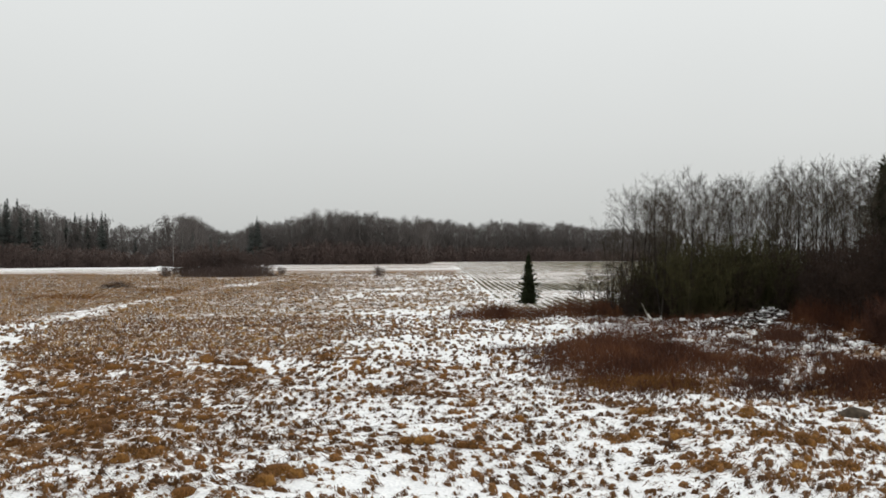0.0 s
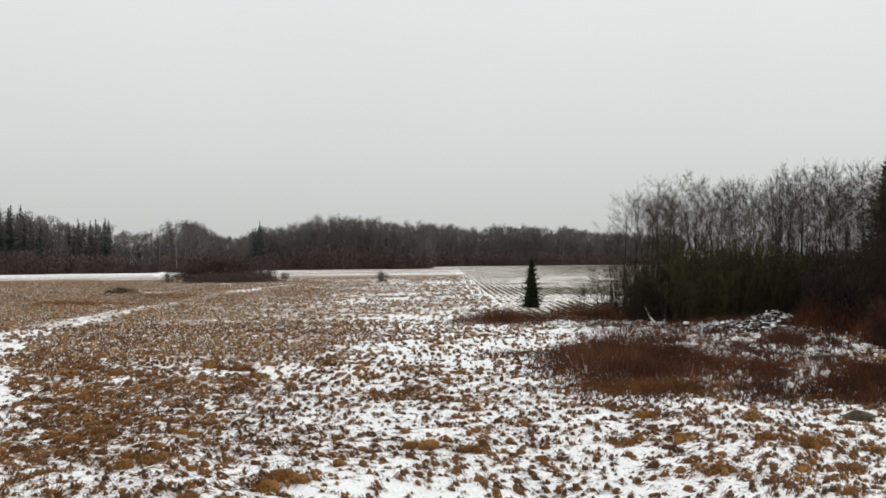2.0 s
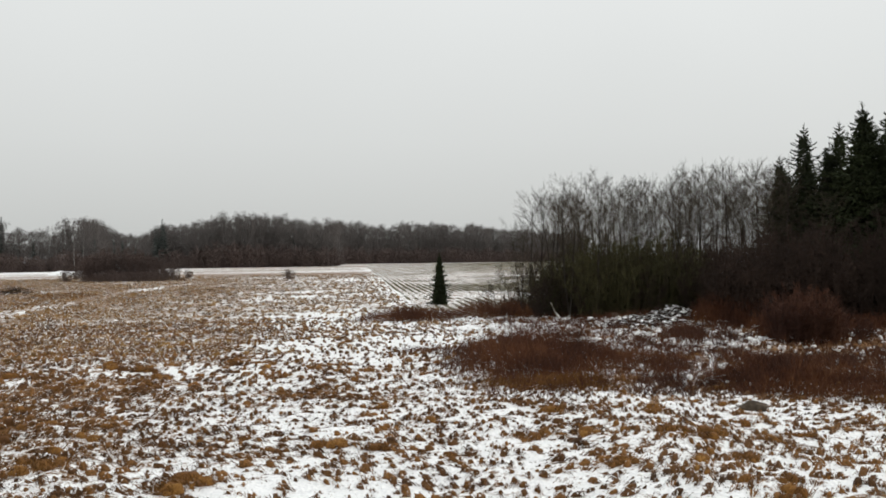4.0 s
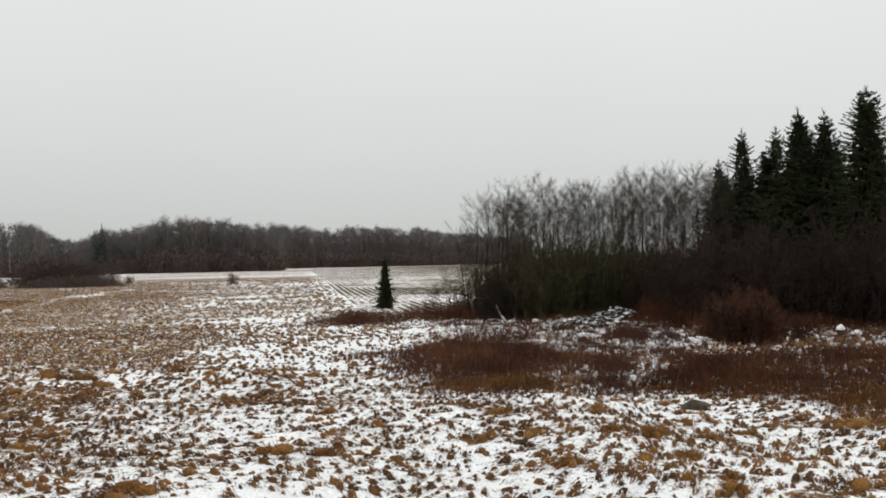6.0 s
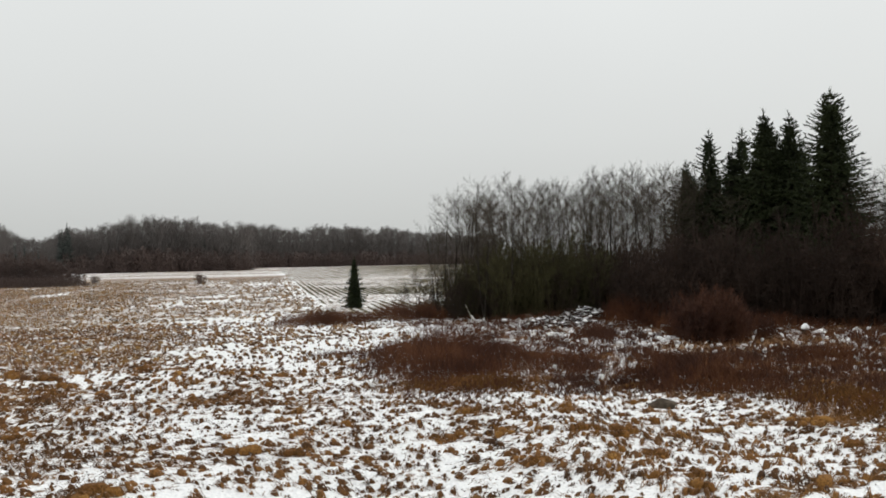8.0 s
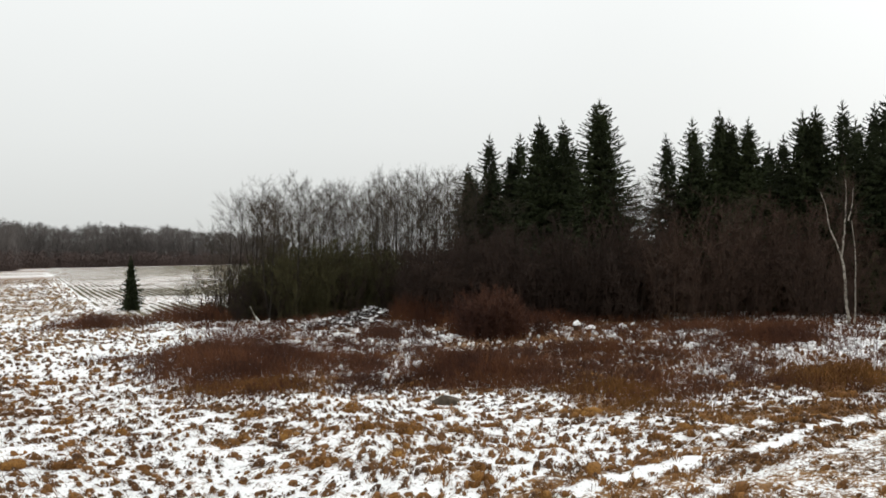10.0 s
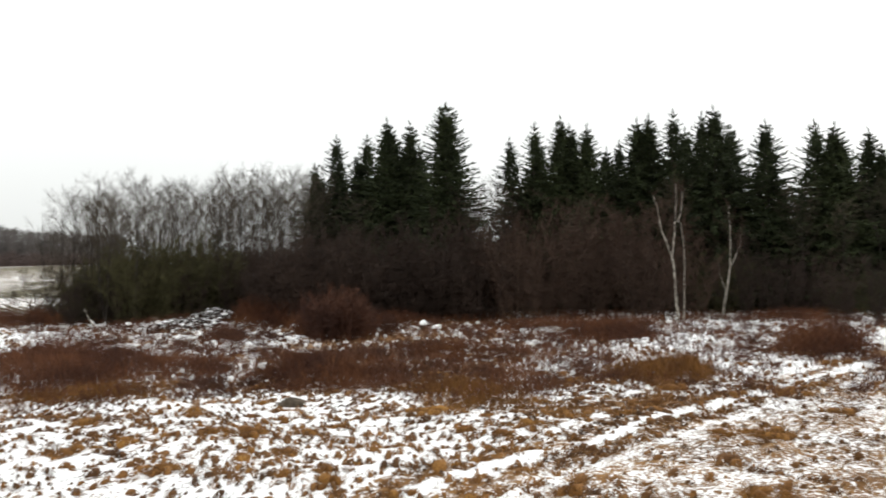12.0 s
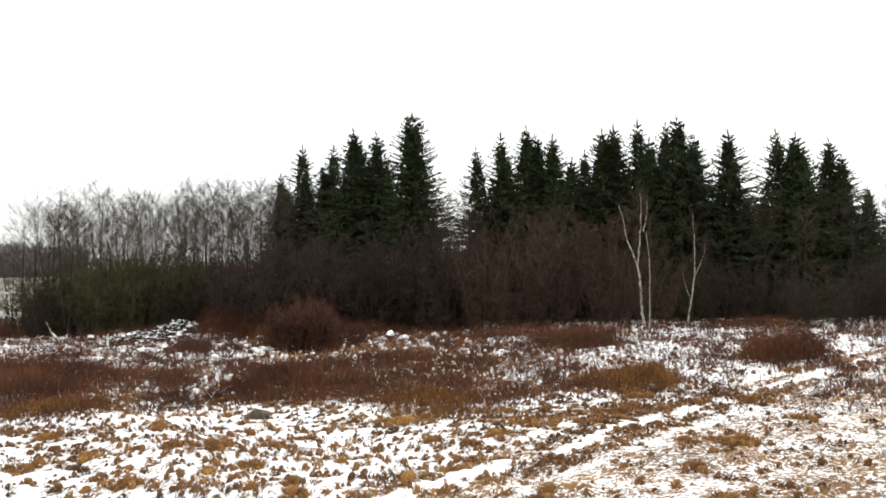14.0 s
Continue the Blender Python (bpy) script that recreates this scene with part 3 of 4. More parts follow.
weed_patch("rusty band of dead weeds at the field edge", 102, 4.4, 74.0, 4.6, 4.0, 0, 1.0, 2200)
weed_patch("dark band of dead weeds below the thicket", 103, 12.0, 76.0, 5.0, 4.0, 0, 1.4, 2400)
weed_patch("reddish brown patch of dead weeds beside a boulder", 104, 15.6, 34.0, 2.6, 4.2, 25, 1.0, 2600)
weed_patch("reddish weeds in a tight patch by the track", 105, 38.5, 27.5, 2.4, 4.4, 55, 1.25, 2400)
weed_patch("tall golden brown grass patch beside the track", 106, 27.0, 26.5, 2.6, 3.4, 45, 0.7, 2600, M_STRAW)
weed_patch("golden grass fringe at the foot of the weeds", 107, 18.5, 28.0, 3.0, 1.6, 40, 0.5, 1500, M_STRAW)
weed_patch("rusty weeds in front of the bare brush", 108, 30.0, 58.0, 7.0, 4.0, 28, 1.0, 2600)
weed_patch("reddish brown low brush round the meadow shrubs", 125, *at(-12.7, 222), 12.0, 5.0, -12, 2.2, 1500, M_HAZEBRUSH, thick=3.5)
weed_patch("rusty thicket of willow shoots behind the snowy bank", 118, *at(22.6, 68.0), 3.6, 3.6, 22, 1.75, 3000)
weed_patch("rusty willow shoots beside the rounded shrub", 119, *at(25.2, 58.0), 1.8, 2.4, 25, 1.9, 1300)
weed_patch("brown weeds with a golden foot in front of the bank", 120, *at(29.4, 36.5), 2.0, 3.0, 30, 0.7, 800)
weed_patch("brown weeds straggling towards the track", 121, *at(36.8, 35.0), 2.4, 3.4, 36, 0.55, 800)
weed_patch("golden straggling grass at the weeds' edge", 122, *at(36.0, 30.8), 2.2, 1.2, 36, 0.4, 600, M_STRAW)
weed_patch("reddish brown weeds scattered below the wood", 123, *at(33.5, 46.0), 4.4, 4.0, 33, 0.7, 1300)
weed_patch("reddish brown weeds beside the birch", 124, *at(42.5, 54.0), 3.4, 3.4, 42, 0.95, 2400)
weed_patch("low rusty weeds along the edge of the wood", 109, 40.0, 46.0, 8.0, 4.0, 40, 0.7, 2600)
weed_patch("rusty weeds under the birches and spruces", 110, 54.0, 40.5, 5.0, 3.0, 50, 0.8, 1500)


def weed_field():
    rng = np.random.default_rng(77)
    x, y = scatter(rng, 50000, 8, 61, 31, 74, 1.7)
    k = fbm(x * 0.28, y * 0.28, 61)
    keep = rng.random(len(x)) < step(0.34, 0.56, k) * 0.85 + 0.14 + 0.2 * step(22, 28, b_of(x, y)) * step(40, 34, b_of(x, y))
    keep &= rng.random(len(x)) < (0.06 + 0.94 * step(0.12, 0.40, cover(x, y))) * (1 - 0.5 * step(40, 46, b_of(x, y))) * (1 - 0.7 * np.exp(-((b_of(x, y) - 19) / 6) ** 2 - ((d_of(x, y) - 56) / 9) ** 2))
    x, y = x[keep], y[keep]
    n = len(x)
    h = rng.uniform(0.25, 0.8, n)
    root = np.stack([x, y, ground_z(x, y) - 0.02], -1)
    way = unit(np.stack([rng.normal(0, 0.35, n), rng.normal(0, 0.35, n), np.ones(n)], -1))
    b = Build()
    b.blades(root, way, h, 0.022, rng)
    for j in range(3):
        b.blades(root + way * h[:, None] * 0.5, unit(way + rng.normal(0, 0.6, (n, 3)) * [1, 1, 0.4]), h * 0.45, 0.018, rng)
    return tagged(part("scattered_weeds", b, M_WEED), "thin scattered dead weed stems standing in snow", "weeds", kind="stuff")


weed_field()


def bank(x, y):
    """The rough slope below the thicket."""
    return np.exp(-((b_of(x, y) - 19) / 5) ** 2 - ((d_of(x, y) - 56) / 8) ** 2) + np.exp(-((b_of(x, y) - 8.6) / 2.4) ** 2 - ((d_of(x, y) - 62) / 4) ** 2) + 0.7 * np.exp(-((b_of(x, y) - 38) / 5) ** 2 - ((d_of(x, y) - 50) / 6) ** 2)


def snow_clumps():
    """Bent-over weeds capped with snow: small uneven white cushions."""
    rng = np.random.default_rng(78)
    x, y = scatter(rng, 10500, 6, 61, 36, 76, 1.3)
    k = fbm(x * 0.40 + 9, y * 0.40, 71)
    keep = rng.random(len(x)) < (step(0.44, 0.66, k) * 0.75 * (1 - 0.15 * step(28, 34, b_of(x, y))) + 0.06 + 0.7 * bank(x, y)) * (1 - 0.5 * step(42, 48, b_of(x, y)))
    x, y = x[keep], y[keep]
    b = Build()
    a = np.arange(7) * 2 * np.pi / 7
    for px, py, pz in zip(x, y, ground_z(x, y)):
        r, h, t = rng.uniform(0.03, 0.075) * (0.6 + 0.4 * float(step(42, 58, math.hypot(px, py)))) * (1.4 if rng.random() < 0.2 else 1), rng.uniform(0.06, 0.24), rng.uniform(0, 3.14)
        wob = rng.uniform(0.7, 1.3, 7)
        ex, ey = np.cos(a) * r * wob * rng.uniform(1.6, 4.6), np.sin(a) * r * wob
        ox, oy = ex * math.cos(t) - ey * math.sin(t), ex * math.sin(t) + ey * math.cos(t)
        ring0 = np.stack([px + ox, py + oy, pz + h * rng.uniform(0.45, 0.85, 7)], 1)
        ring1 = np.stack([px + ox * 0.7, py + oy * 0.7, pz + h * rng.uniform(0.8, 1.0, 7)], 1)
        foot = np.stack([px + ox * 0.5, py + oy * 0.5, np.full(7, pz - 0.05)], 1)
        i = np.arange(7)
        j = (i + 1) % 7
        f = [np.stack([i, j, j + 7], 1), np.stack([i, j + 7, i + 7], 1), np.stack([i + 7, j + 7, j + 14], 1), np.stack([i + 7, j + 14, i + 14], 1), np.stack([i + 14, j + 14, np.full(7, 21)], 1)]
        b.add(np.concatenate([foot, ring0, ring1, [[px, py, pz + h]]]), np.concatenate(f))
    return tagged(part("snow_cushions", b, M_SNOW, smooth=True), "small uneven snow cushions on flattened weeds", "snow", kind="stuff")


snow_clumps()


def weed_clumps():
    """Bushy knots of dead weeds standing apart in the snow."""
    rng = np.random.default_rng(79)
    x, y = scatter(rng, 520, 9, 61, 34, 70, 1.7)
    keep = rng.random(len(x)) < step(0.36, 0.6, fbm(x * 0.15, y * 0.15, 91)) + 0.25
    x, y = x[keep], y[keep]
    n, m = len(x), 64
    size = rng.uniform(0.35, 0.95, n)
    a, o = rng.uniform(0, 2 * np.pi, (n, m)), np.sqrt(rng.random((n, m)))
    z = ground_z(x, y)
    root = np.stack([x[:, None] + np.cos(a) * o * size[:, None] * 0.8, y[:, None] + np.sin(a) * o * size[:, None] * 0.8, z[:, None] - 0.02 + 0 * a], -1).reshape(-1, 3)
    way = unit(np.stack([np.cos(a) * o * 0.7, np.sin(a) * o * 0.7, 1 + 0 * a], -1).reshape(-1, 3) + rng.normal(0, 0.25, (n * m, 3)))
    length = ((size[:, None] * 0.8 + 0.1) * (1.05 - 0.6 * o) * rng.uniform(0.6, 1.2, (n, m))).ravel()
    b = Build()
    b.blades(root, way, length, 0.03, rng)
    for _ in range(2):
        b.blades(root + way * length[:, None] * rng.uniform(0.3, 0.8, n * m)[:, None], unit(way + rng.normal(0, 0.6, (n * m, 3))), length * 0.5, 0.024, rng)
    return tagged(part("weed_clumps", b, M_MAROON), "dark bushy knots of dead weeds in snow", "weeds", kind="stuff")


weed_clumps()


# ---- trees ----
def wander(rng, start, way, length, k, bend, lift=0.0):
    pts, p, w = [np.array(start, float)], np.array(start, float), np.array(way, float)
    for _ in range(k):
        w = unit(w + rng.normal(0, bend, 3) + [0, 0, lift])
        p = p + w * length / k
        pts.append(p.copy())
    return np.array(pts)


def along(pts, s):
    f = np.clip(s, 0, 0.999) * (len(pts) - 1)
    i = int(f)
    return pts[i] + (pts[i + 1] - pts[i]) * (f - i), unit(pts[i + 1] - pts[i])


def twigs_on(rng, twigs, pts, n, length, width, spread, up=0.25, s0=0.2):
    s = rng.uniform(s0, 1, n) * (len(pts) - 1) * 0.999
    i = s.astype(int)
    base = pts[i] + (pts[i + 1] - pts[i]) * (s - i)[:, None]
    way = unit(unit(pts[i + 1] - pts[i]) + rng.normal(0, spread, (n, 3)) + [0, 0, up])
    twigs.blades(base, way, length * rng.uniform(0.5, 1.3, n), width, rng)


def bare_tree(name, seed, h, stems, limbs, bark, twig, low=0.46, wide=0.17, r0=0.075, pale=False):
    """A leafless tree: slim tapered stems, rising limbs and a rounded crown of very fine twigs."""
    rng = np.random.default_rng(seed)
    trunk, crown = Build(), Build()
    for k in range(stems):
        out = rng.normal(0, 0.05 + 0.08 * (stems > 1), 3) * [1, 1, 0]
        hh = h * rng.uniform(0.82, 0.97) if k else h
        st = wander(rng, rng.normal(0, 0.15 * (stems > 1), 3) * [1, 1, 0] - [0, 0, 0.1], unit(np.array([0, 0, 1.0]) + out), hh * 0.94, 10, 0.02, 0.04)
        rad = r0 * hh / 10 * rng.uniform(0.7, 1.0)
        trunk.tube(st, np.linspace(rad, 0.008, 11), 6)
        for lm in range(limbs):
            s = low + (0.95 - low) * (lm + rng.random()) / limbs
            p, w = along(st, s)
            a = lm * 2.39996 + rng.normal(0, 0.4)
            side = np.array([math.cos(a), math.sin(a), 0])
            # limbs fill an egg-shaped crown
            egg = math.sqrt(max(0.02, 1 - ((s - 0.60) / 0.42) ** 2))
            ln = hh * wide * egg * rng.uniform(0.7, 1.15) + 0.25
            br = wander(rng, p, unit(w * rng.uniform(0.6, 1.3) + side), ln, 5, 0.035, 0.05)
            (crown if pale else trunk).tube(br, np.linspace(max(0.006, rad * (1 - s) * 0.32), 0.0025, 6), 3)
            for _ in range(7):
                q, w2 = along(br, rng.uniform(0.15, 1))
                sb = wander(rng, q, unit(w2 + rng.normal(0, 0.45, 3)), ln * rng.uniform(0.22, 0.45) + 0.15, 2, 0.10, 0.05)
                crown.tube(sb, [0.0045, 0.0035, 0.0025], 3)
                twigs_on(rng, crown, sb, 15, 0.18 + 0.008 * h, 0.0070, 0.75, 0.06)
            twigs_on(rng, crown, br, 22, 0.26, 0.007, 0.75, 0.1)
        twigs_on(rng, crown, st, 36, 0.55, 0.008, 0.6, s0=low * 0.6)
    ob = new(name)
    part("trunk", trunk, bark, ob, smooth=True)
    part("crown", crown, twig, ob)
    return ob


def birch(name, seed, forks, r0, twig):
    """A slim leafless birch: pale stems that fork as given (each fork: radius, then places along it), fine reddish twigs at their ends."""
    rng = np.random.default_rng(seed)
    ob = new(name)
    crown = Build()
    for k, (rad, *places) in enumerate(forks):
        stem = Build()
        pts = np.array([(x, rng.normal(0, 0.06), z) for x, z in places])
        fine = np.concatenate([pts[i] + (pts[i + 1] - pts[i]) * np.linspace(0, 1, 4, endpoint=i == len(pts) - 2)[:, None] for i in range(len(pts) - 1)])
        fine[1:-1] += rng.normal(0, 0.018, (len(fine) - 2, 3))
        stem.tube(fine, np.linspace(rad, rad * 0.35 if k else rad * 0.7, len(fine)) * r0, 7)
        part("stem", stem, M_BIRCHBARK, ob, smooth=True)
        for _ in range(16 if k else 4):
            q, w = along(fine, rng.uniform(0.25, 1.0))
            br = wander(rng, q, unit(w + rng.normal(0, 0.55, 3)), rng.uniform(0.5, 1.5), 4, 0.12, 0.08)
            crown.tube(br, np.linspace(0.012, 0.003, 5), 3)
            twigs_on(rng, crown, br, 34, 0.42, 0.008, 0.7, 0.1)
    part("crown", crown, twig, ob, "fine reddish brown twigs")
    return ob


def bush(name, seed, h, wide, stems, twig, subs=10, fine=11, width=0.028, lean=0.34, dome=False):
    """A many-stemmed leafless bush."""
    rng = np.random.default_rng(seed)
    wood, crown = Build(), Build()
    for k in range(stems):
        a, o = rng.uniform(0, 2 * np.pi), rng.random() ** 0.7
        out = np.array([math.cos(a), math.sin(a), 0])
        ln = h * math.sqrt(1 - 0.8 * o * o) * rng.uniform(0.8, 1.0) if dome else h * (1.08 - 0.45 * o * o) * rng.uniform(0.75, 1.05)
        st = wander(rng, out * wide * (0.42 if dome else 0.35) * o - [0, 0, 0.08], unit(np.array([0, 0, 1.0]) + out * lean * o), ln, 6, 0.10, 0.03)
        wood.tube(st, np.linspace(0.012 + 0.002 * h, 0.006, 7), 4)
        for _ in range(subs):
            q, w = along(st, rng.uniform(0.05, 0.98))
            sb = wander(rng, q, unit(w + rng.normal(0, 0.7, 3)), h * rng.uniform(0.10, 0.22), 3, 0.15, 0.1)
            crown.tube(sb[::3], [0.010, 0.005], 3)
            twigs_on(rng, crown, sb, fine, 0.30 + 0.03 * h, width, 0.85, 0.15)
        twigs_on(rng, crown, st, 30, 0.3 + 0.03 * h, width, 0.9, s0=0.02)
    ob = new(name)
    part("trunk", wood, twig, ob, smooth=True)
    part("crown", crown, twig, ob)
    return ob


def spruce(name, seed, h, reach, first=0.06, dense=1.0, taper=0.86, ragged=0.22):
    """A spruce: straight trunk, drooping boughs with turned-up tips, hanging sprays of needles along them."""
    rng = np.random.default_rng(seed)
    trunk, crown = Build(), Build()
    st = wander(rng, (0, 0, -0.1), (0, 0, 1), h, 10, 0.010, 0.05)
    trunk.tube(st, np.linspace(0.012 * h, 0.01, 11), 7)
    count = int(28 * h * dense)
    whorls = int(2.5 * h)
    for k in range(count):
        tier = (k * whorls // count + rng.normal(0, 0.20)) / whorls
        u = min(0.985, max(first, first + (0.985 - first) * max(0.0, tier) ** 1.08))
        a = k * 2.39996 + rng.normal(0, 0.5)
        side = np.array([math.cos(a), math.sin(a), 0])
        lobe = 1 + ragged * 2 * (float(fbm(np.array(u * 11 + seed), np.array(a * 0.9), seed, 2)) - 0.5) + min(0.25, rng.normal(0, ragged))
        ln = reach * (1 - u) ** taper * lobe * (0.70 + 0.30 * min(1.0, u / 0.2)) + 0.05
        rise = -0.42 + 0.95 * u ** 1.6 + rng.normal(0, 0.12)
        br = wander(rng, along(st, u)[0], unit(side + [0, 0, rise]), max(0.10, ln), 4, 0.06, 0.06)
        if ln > 1.2:
            trunk.tube(br[:3], np.linspace(0.008 + 0.005 * ln, 0.006, 3), 3)
        m = max(9, int(20 * (0.5 + ln / 1.5)))
        s = rng.uniform(0.06, 1.0, m) ** 0.8 * (len(br) - 1) * 0.999
        i = s.astype(int)
        base = br[i] + (br[i + 1] - br[i]) * (s - i)[:, None]
        fwd = unit(br[i + 1] - br[i])
        lat = np.cross(fwd, [0, 0, 1.0]) * rng.choice([-1, 1], m)[:, None]
        hang = rng.uniform(-1.3, 0.25, m)[:, None] * [[0, 0, 1.0]] * (1.15 - 0.8 * u)
        way = unit(fwd * rng.uniform(0.25, 1.0, m)[:, None] + lat * rng.uniform(0.0, 0.9, m)[:, None] + hang)
        length = (0.09 + 0.22 * ln * (1 - s / 4.8) * rng.uniform(0.4, 1.2, m)).clip(0.09, 0.62)
        crown.blades(base, way, length, 0.05 + 0.22 * length, rng)
        # short needled shoots standing up at the tip
        crown.blades(np.repeat(br[-1:], 3, 0) - fwd[:1] * 0.05, unit(fwd[:1] + rng.normal(0, 0.35, (3, 3)) + [0, 0, 0.35]), 0.16 + 0.05 * ln, 0.06, rng)
    # the shaded inner sprays round the trunk
    n = int(120 * h * dense)
    u, a = rng.uniform(first, 0.93, n), rng.uniform(0, 2 * np.pi, n)
    o = reach * (1 - u) ** taper * rng.uniform(0.05, 0.5, n)
    base = np.stack([np.cos(a) * o, np.sin(a) * o, u * h], -1) + st[(u * 9.99).astype(int)] * [1, 1, 0]
    crown.blades(base, unit(np.stack([np.cos(a) * 0.5, np.sin(a) * 0.5, -rng.uniform(0.2, 1.2, n)], -1)), rng.uniform(0.3, 0.65, n) * (1.1 - 0.6 * u), 0.20, rng)
    crown.blades(np.repeat(st[-1:] - [0, 0, 0.5], 10, 0) + rng.uniform(0, 0.4, (10, 1)) * [[0, 0, 1.0]], unit(rng.normal(0, 0.22, (10, 3)) + [0, 0, 1]), 0.5, 0.05, rng)
    ob = new(name)
    part("trunk", trunk, M_SPRUCEBARK, ob, smooth=True)
    part("crown", crown, M_NEEDLE, ob)
    return ob


class Stock:
    """A few grown plants, set out as copies."""

    def __init__(self, plants, heights=None):
        self.plants, self.used = plants, set()
        self.heights = heights or [max(v.co.z for v in p.children[1].data.vertices) for p in plants]

    def put(self, k, x, y, height, turn, label, category, group, slim=1.0):
        ob, s = self.plants[k % len(self.plants)], height / self.heights[k % len(self.plants)]
        m = Matrix.LocRotScale((x, y, float(ground_z(x, y)) - 0.03), Euler((0, 0, turn)), (s * slim, s * slim, s))
        if ob.name in self.used:
            ob = copy_thing(self.plants[k % len(self.plants)], m @ Matrix.Diagonal((*(1 / c for c in self.plants[k % len(self.plants)].scale), 1)))
        else:
            self.used.add(ob.name)
            ob.matrix_basis = m
        return tagged(ob, label, category, group)


# spruces: bearing, distance, height, form
spruces = Stock([spruce("spruce_tree", 201, 16, 3.3, dense=1.7, taper=0.64, ragged=0.13), spruce("spruce_tree", 202, 15, 3.9, dense=1.3), spruce("spruce_tree", 203, 15, 3.5, dense=0.8, ragged=0.30), spruce("spruce_tree", 204, 14, 4.2, dense=1.4, ragged=0.18), spruce("spruce_tree", 205, 15, 4.2, first=0.30, dense=0.65, ragged=0.30)])
SPRUCES = [(25.1, 84, 12.6, 2), (26.41, 82, 14.8, 2), (27.5, 86, 13.6, 1), (28.4, 86, 15.4, 2), (29.06, 80, 15.9, 1), (29.8, 86, 15.9, 3), (30.59, 80, 15.7, 1), (31.1, 84, 14.0, 3), (33.18, 76, 16.6, 0), (37.01, 80, 14.3, 2),
           (38.12, 80, 15.5, 2), (38.8, 86, 14.6, 1), (39.49, 81, 16.0, 1), (40.61, 82, 15.5, 3), (41.69, 80, 15.0, 1), (42.5, 84, 13.6, 3), (43.19, 82, 14.0, 2), (44.45, 80, 15.4, 3), (45.48, 80, 15.7, 1), (46.28, 79, 15.9, 2), (47.0, 84, 15.0, 3),
           (47.84, 80, 15.7, 2), (48.95, 78, 15.8, 3), (49.5, 83, 14.8, 3), (51.70, 79, 14.6, 3), (54.14, 78, 14.3, 4), (55.19, 78, 14.0, 3), (55.9, 83, 13.4, 4), (56.77, 80, 13.7, 1), (57.7, 80, 12.4, 3), (60.3, 84, 10.0, 4)]
rng = np.random.default_rng(8)
for k, (az, d, h, form) in enumerate(SPRUCES):
    spruces.put(form, *at(az, d), h * 1.02, rng.uniform(0, 6.28), "tall dark green spruce at the edge of the wood", "spruce tree", "spruces of the wood", rng.uniform(1.15, 1.4))
for k in range(24):
    az = 25.5 + 34 * (k + rng.uniform(-0.4, 0.4)) / 23
    if 33.8 < az < 36.6:
        continue
    spruces.put(k % 4, *at(az, rng.uniform(90, 106)), rng.uniform(11.5, 14.0) * (1 if az < 50 else 0.8), rng.uniform(0, 6.28), "dark green spruce deep in the wood", "spruce tree", "spruces of the wood", rng.uniform(1.1, 1.3))
young = spruce("young_spruce", 210, 5.1, 1.42, first=0.02, dense=2.0, taper=1.1, ragged=0.22)
young.matrix_basis = pose(8.5, 94.2, float(ground_z(8.5, 94.2)), 0, 0, 40)
tagged(young, "small young spruce standing alone at the field edge", "spruce tree")

# bare thicket
bares = Stock([bare_tree("bare_tree", 301, 10.4, 2, 22, M_BARK, M_TWIG), bare_tree("bare_tree", 302, 10, 1, 34, M_BARK, M_TWIG, 0.42, 0.20), bare_tree("bare_tree", 303, 10.4, 3, 17, M_BARK, M_TWIG, 0.5, 0.14), bare_tree("bare_tree", 304, 9.4, 1, 36, M_BARK, M_TWIG, 0.40, 0.22), bare_tree("bare_tree", 305, 11, 1, 30, M_BARK, M_TWIG, 0.55, 0.15), bare_tree("bare_tree", 306, 10.6, 2, 24, M_BARK, M_TWIG, 0.52, 0.15)])
brush = Stock([bush("bare_bush", 321, 6, 4.5, 22, M_BRUSH), bush("bare_bush", 322, 6, 3.6, 18, M_BRUSH, 9), bush("bare_bush", 323, 6, 5.2, 26, M_BRUSH)], [6, 6, 6])
mauves = Stock([bush("bare_bush", 327, 6, 4.2, 20, M_MAUVE), bush("bare_bush", 328, 6, 4.8, 22, M_MAUVE)], [6, 6])
olives = Stock([bush("bare_bush", 325, 6, 4.8, 22, M_OLIVE), bush("bare_bush", 326, 6, 4.0, 20, M_OLIVE)], [6, 6])
TREES = [(10.2, 79, 7.4), (11.2, 76, 9.2), (12.2, 76, 10.0), (10.6, 77, 9.3), (11.8, 75, 8.6), (12.9, 72, 10.4), (13.7, 78, 10.2), (14.6, 71, 10.6), (15.2, 74, 11.0), (16.2, 79, 10.6), (17.3, 76, 10.6), (18.2, 80, 11.0), (19.0, 76, 11.2),
         (19.8, 82, 11.6), (20.6, 78, 11.5), (21.4, 82, 11.6), (22.2, 80, 11.5), (23.0, 78, 11.8), (23.9, 80, 12.0), (24.6, 76, 11.4), (25.4, 80, 11.6)]
for k, (az, d, h) in enumerate(TREES):
    bares.put(k, *at(az, d), h * (1.02 + 0.04 * float(step(14.0, 12.0, az))), rng.uniform(0, 6.28), "leafless grey tree in a dense thicket", "bare tree", "bare trees of the thicket", rng.uniform(0.9, 1.1))
for k in range(38):
    az = 12.5 + 14.5 * (k + rng.random()) / 38
    bares.put(k + 1, *at(az, rng.uniform(80, 96)), rng.uniform(10.0, 11.8) * (0.93 + 0.07 * float(step(12, 22, az))), rng.uniform(0, 6.28), "leafless grey tree in a dense thicket", "bare tree", "bare trees of the thicket")
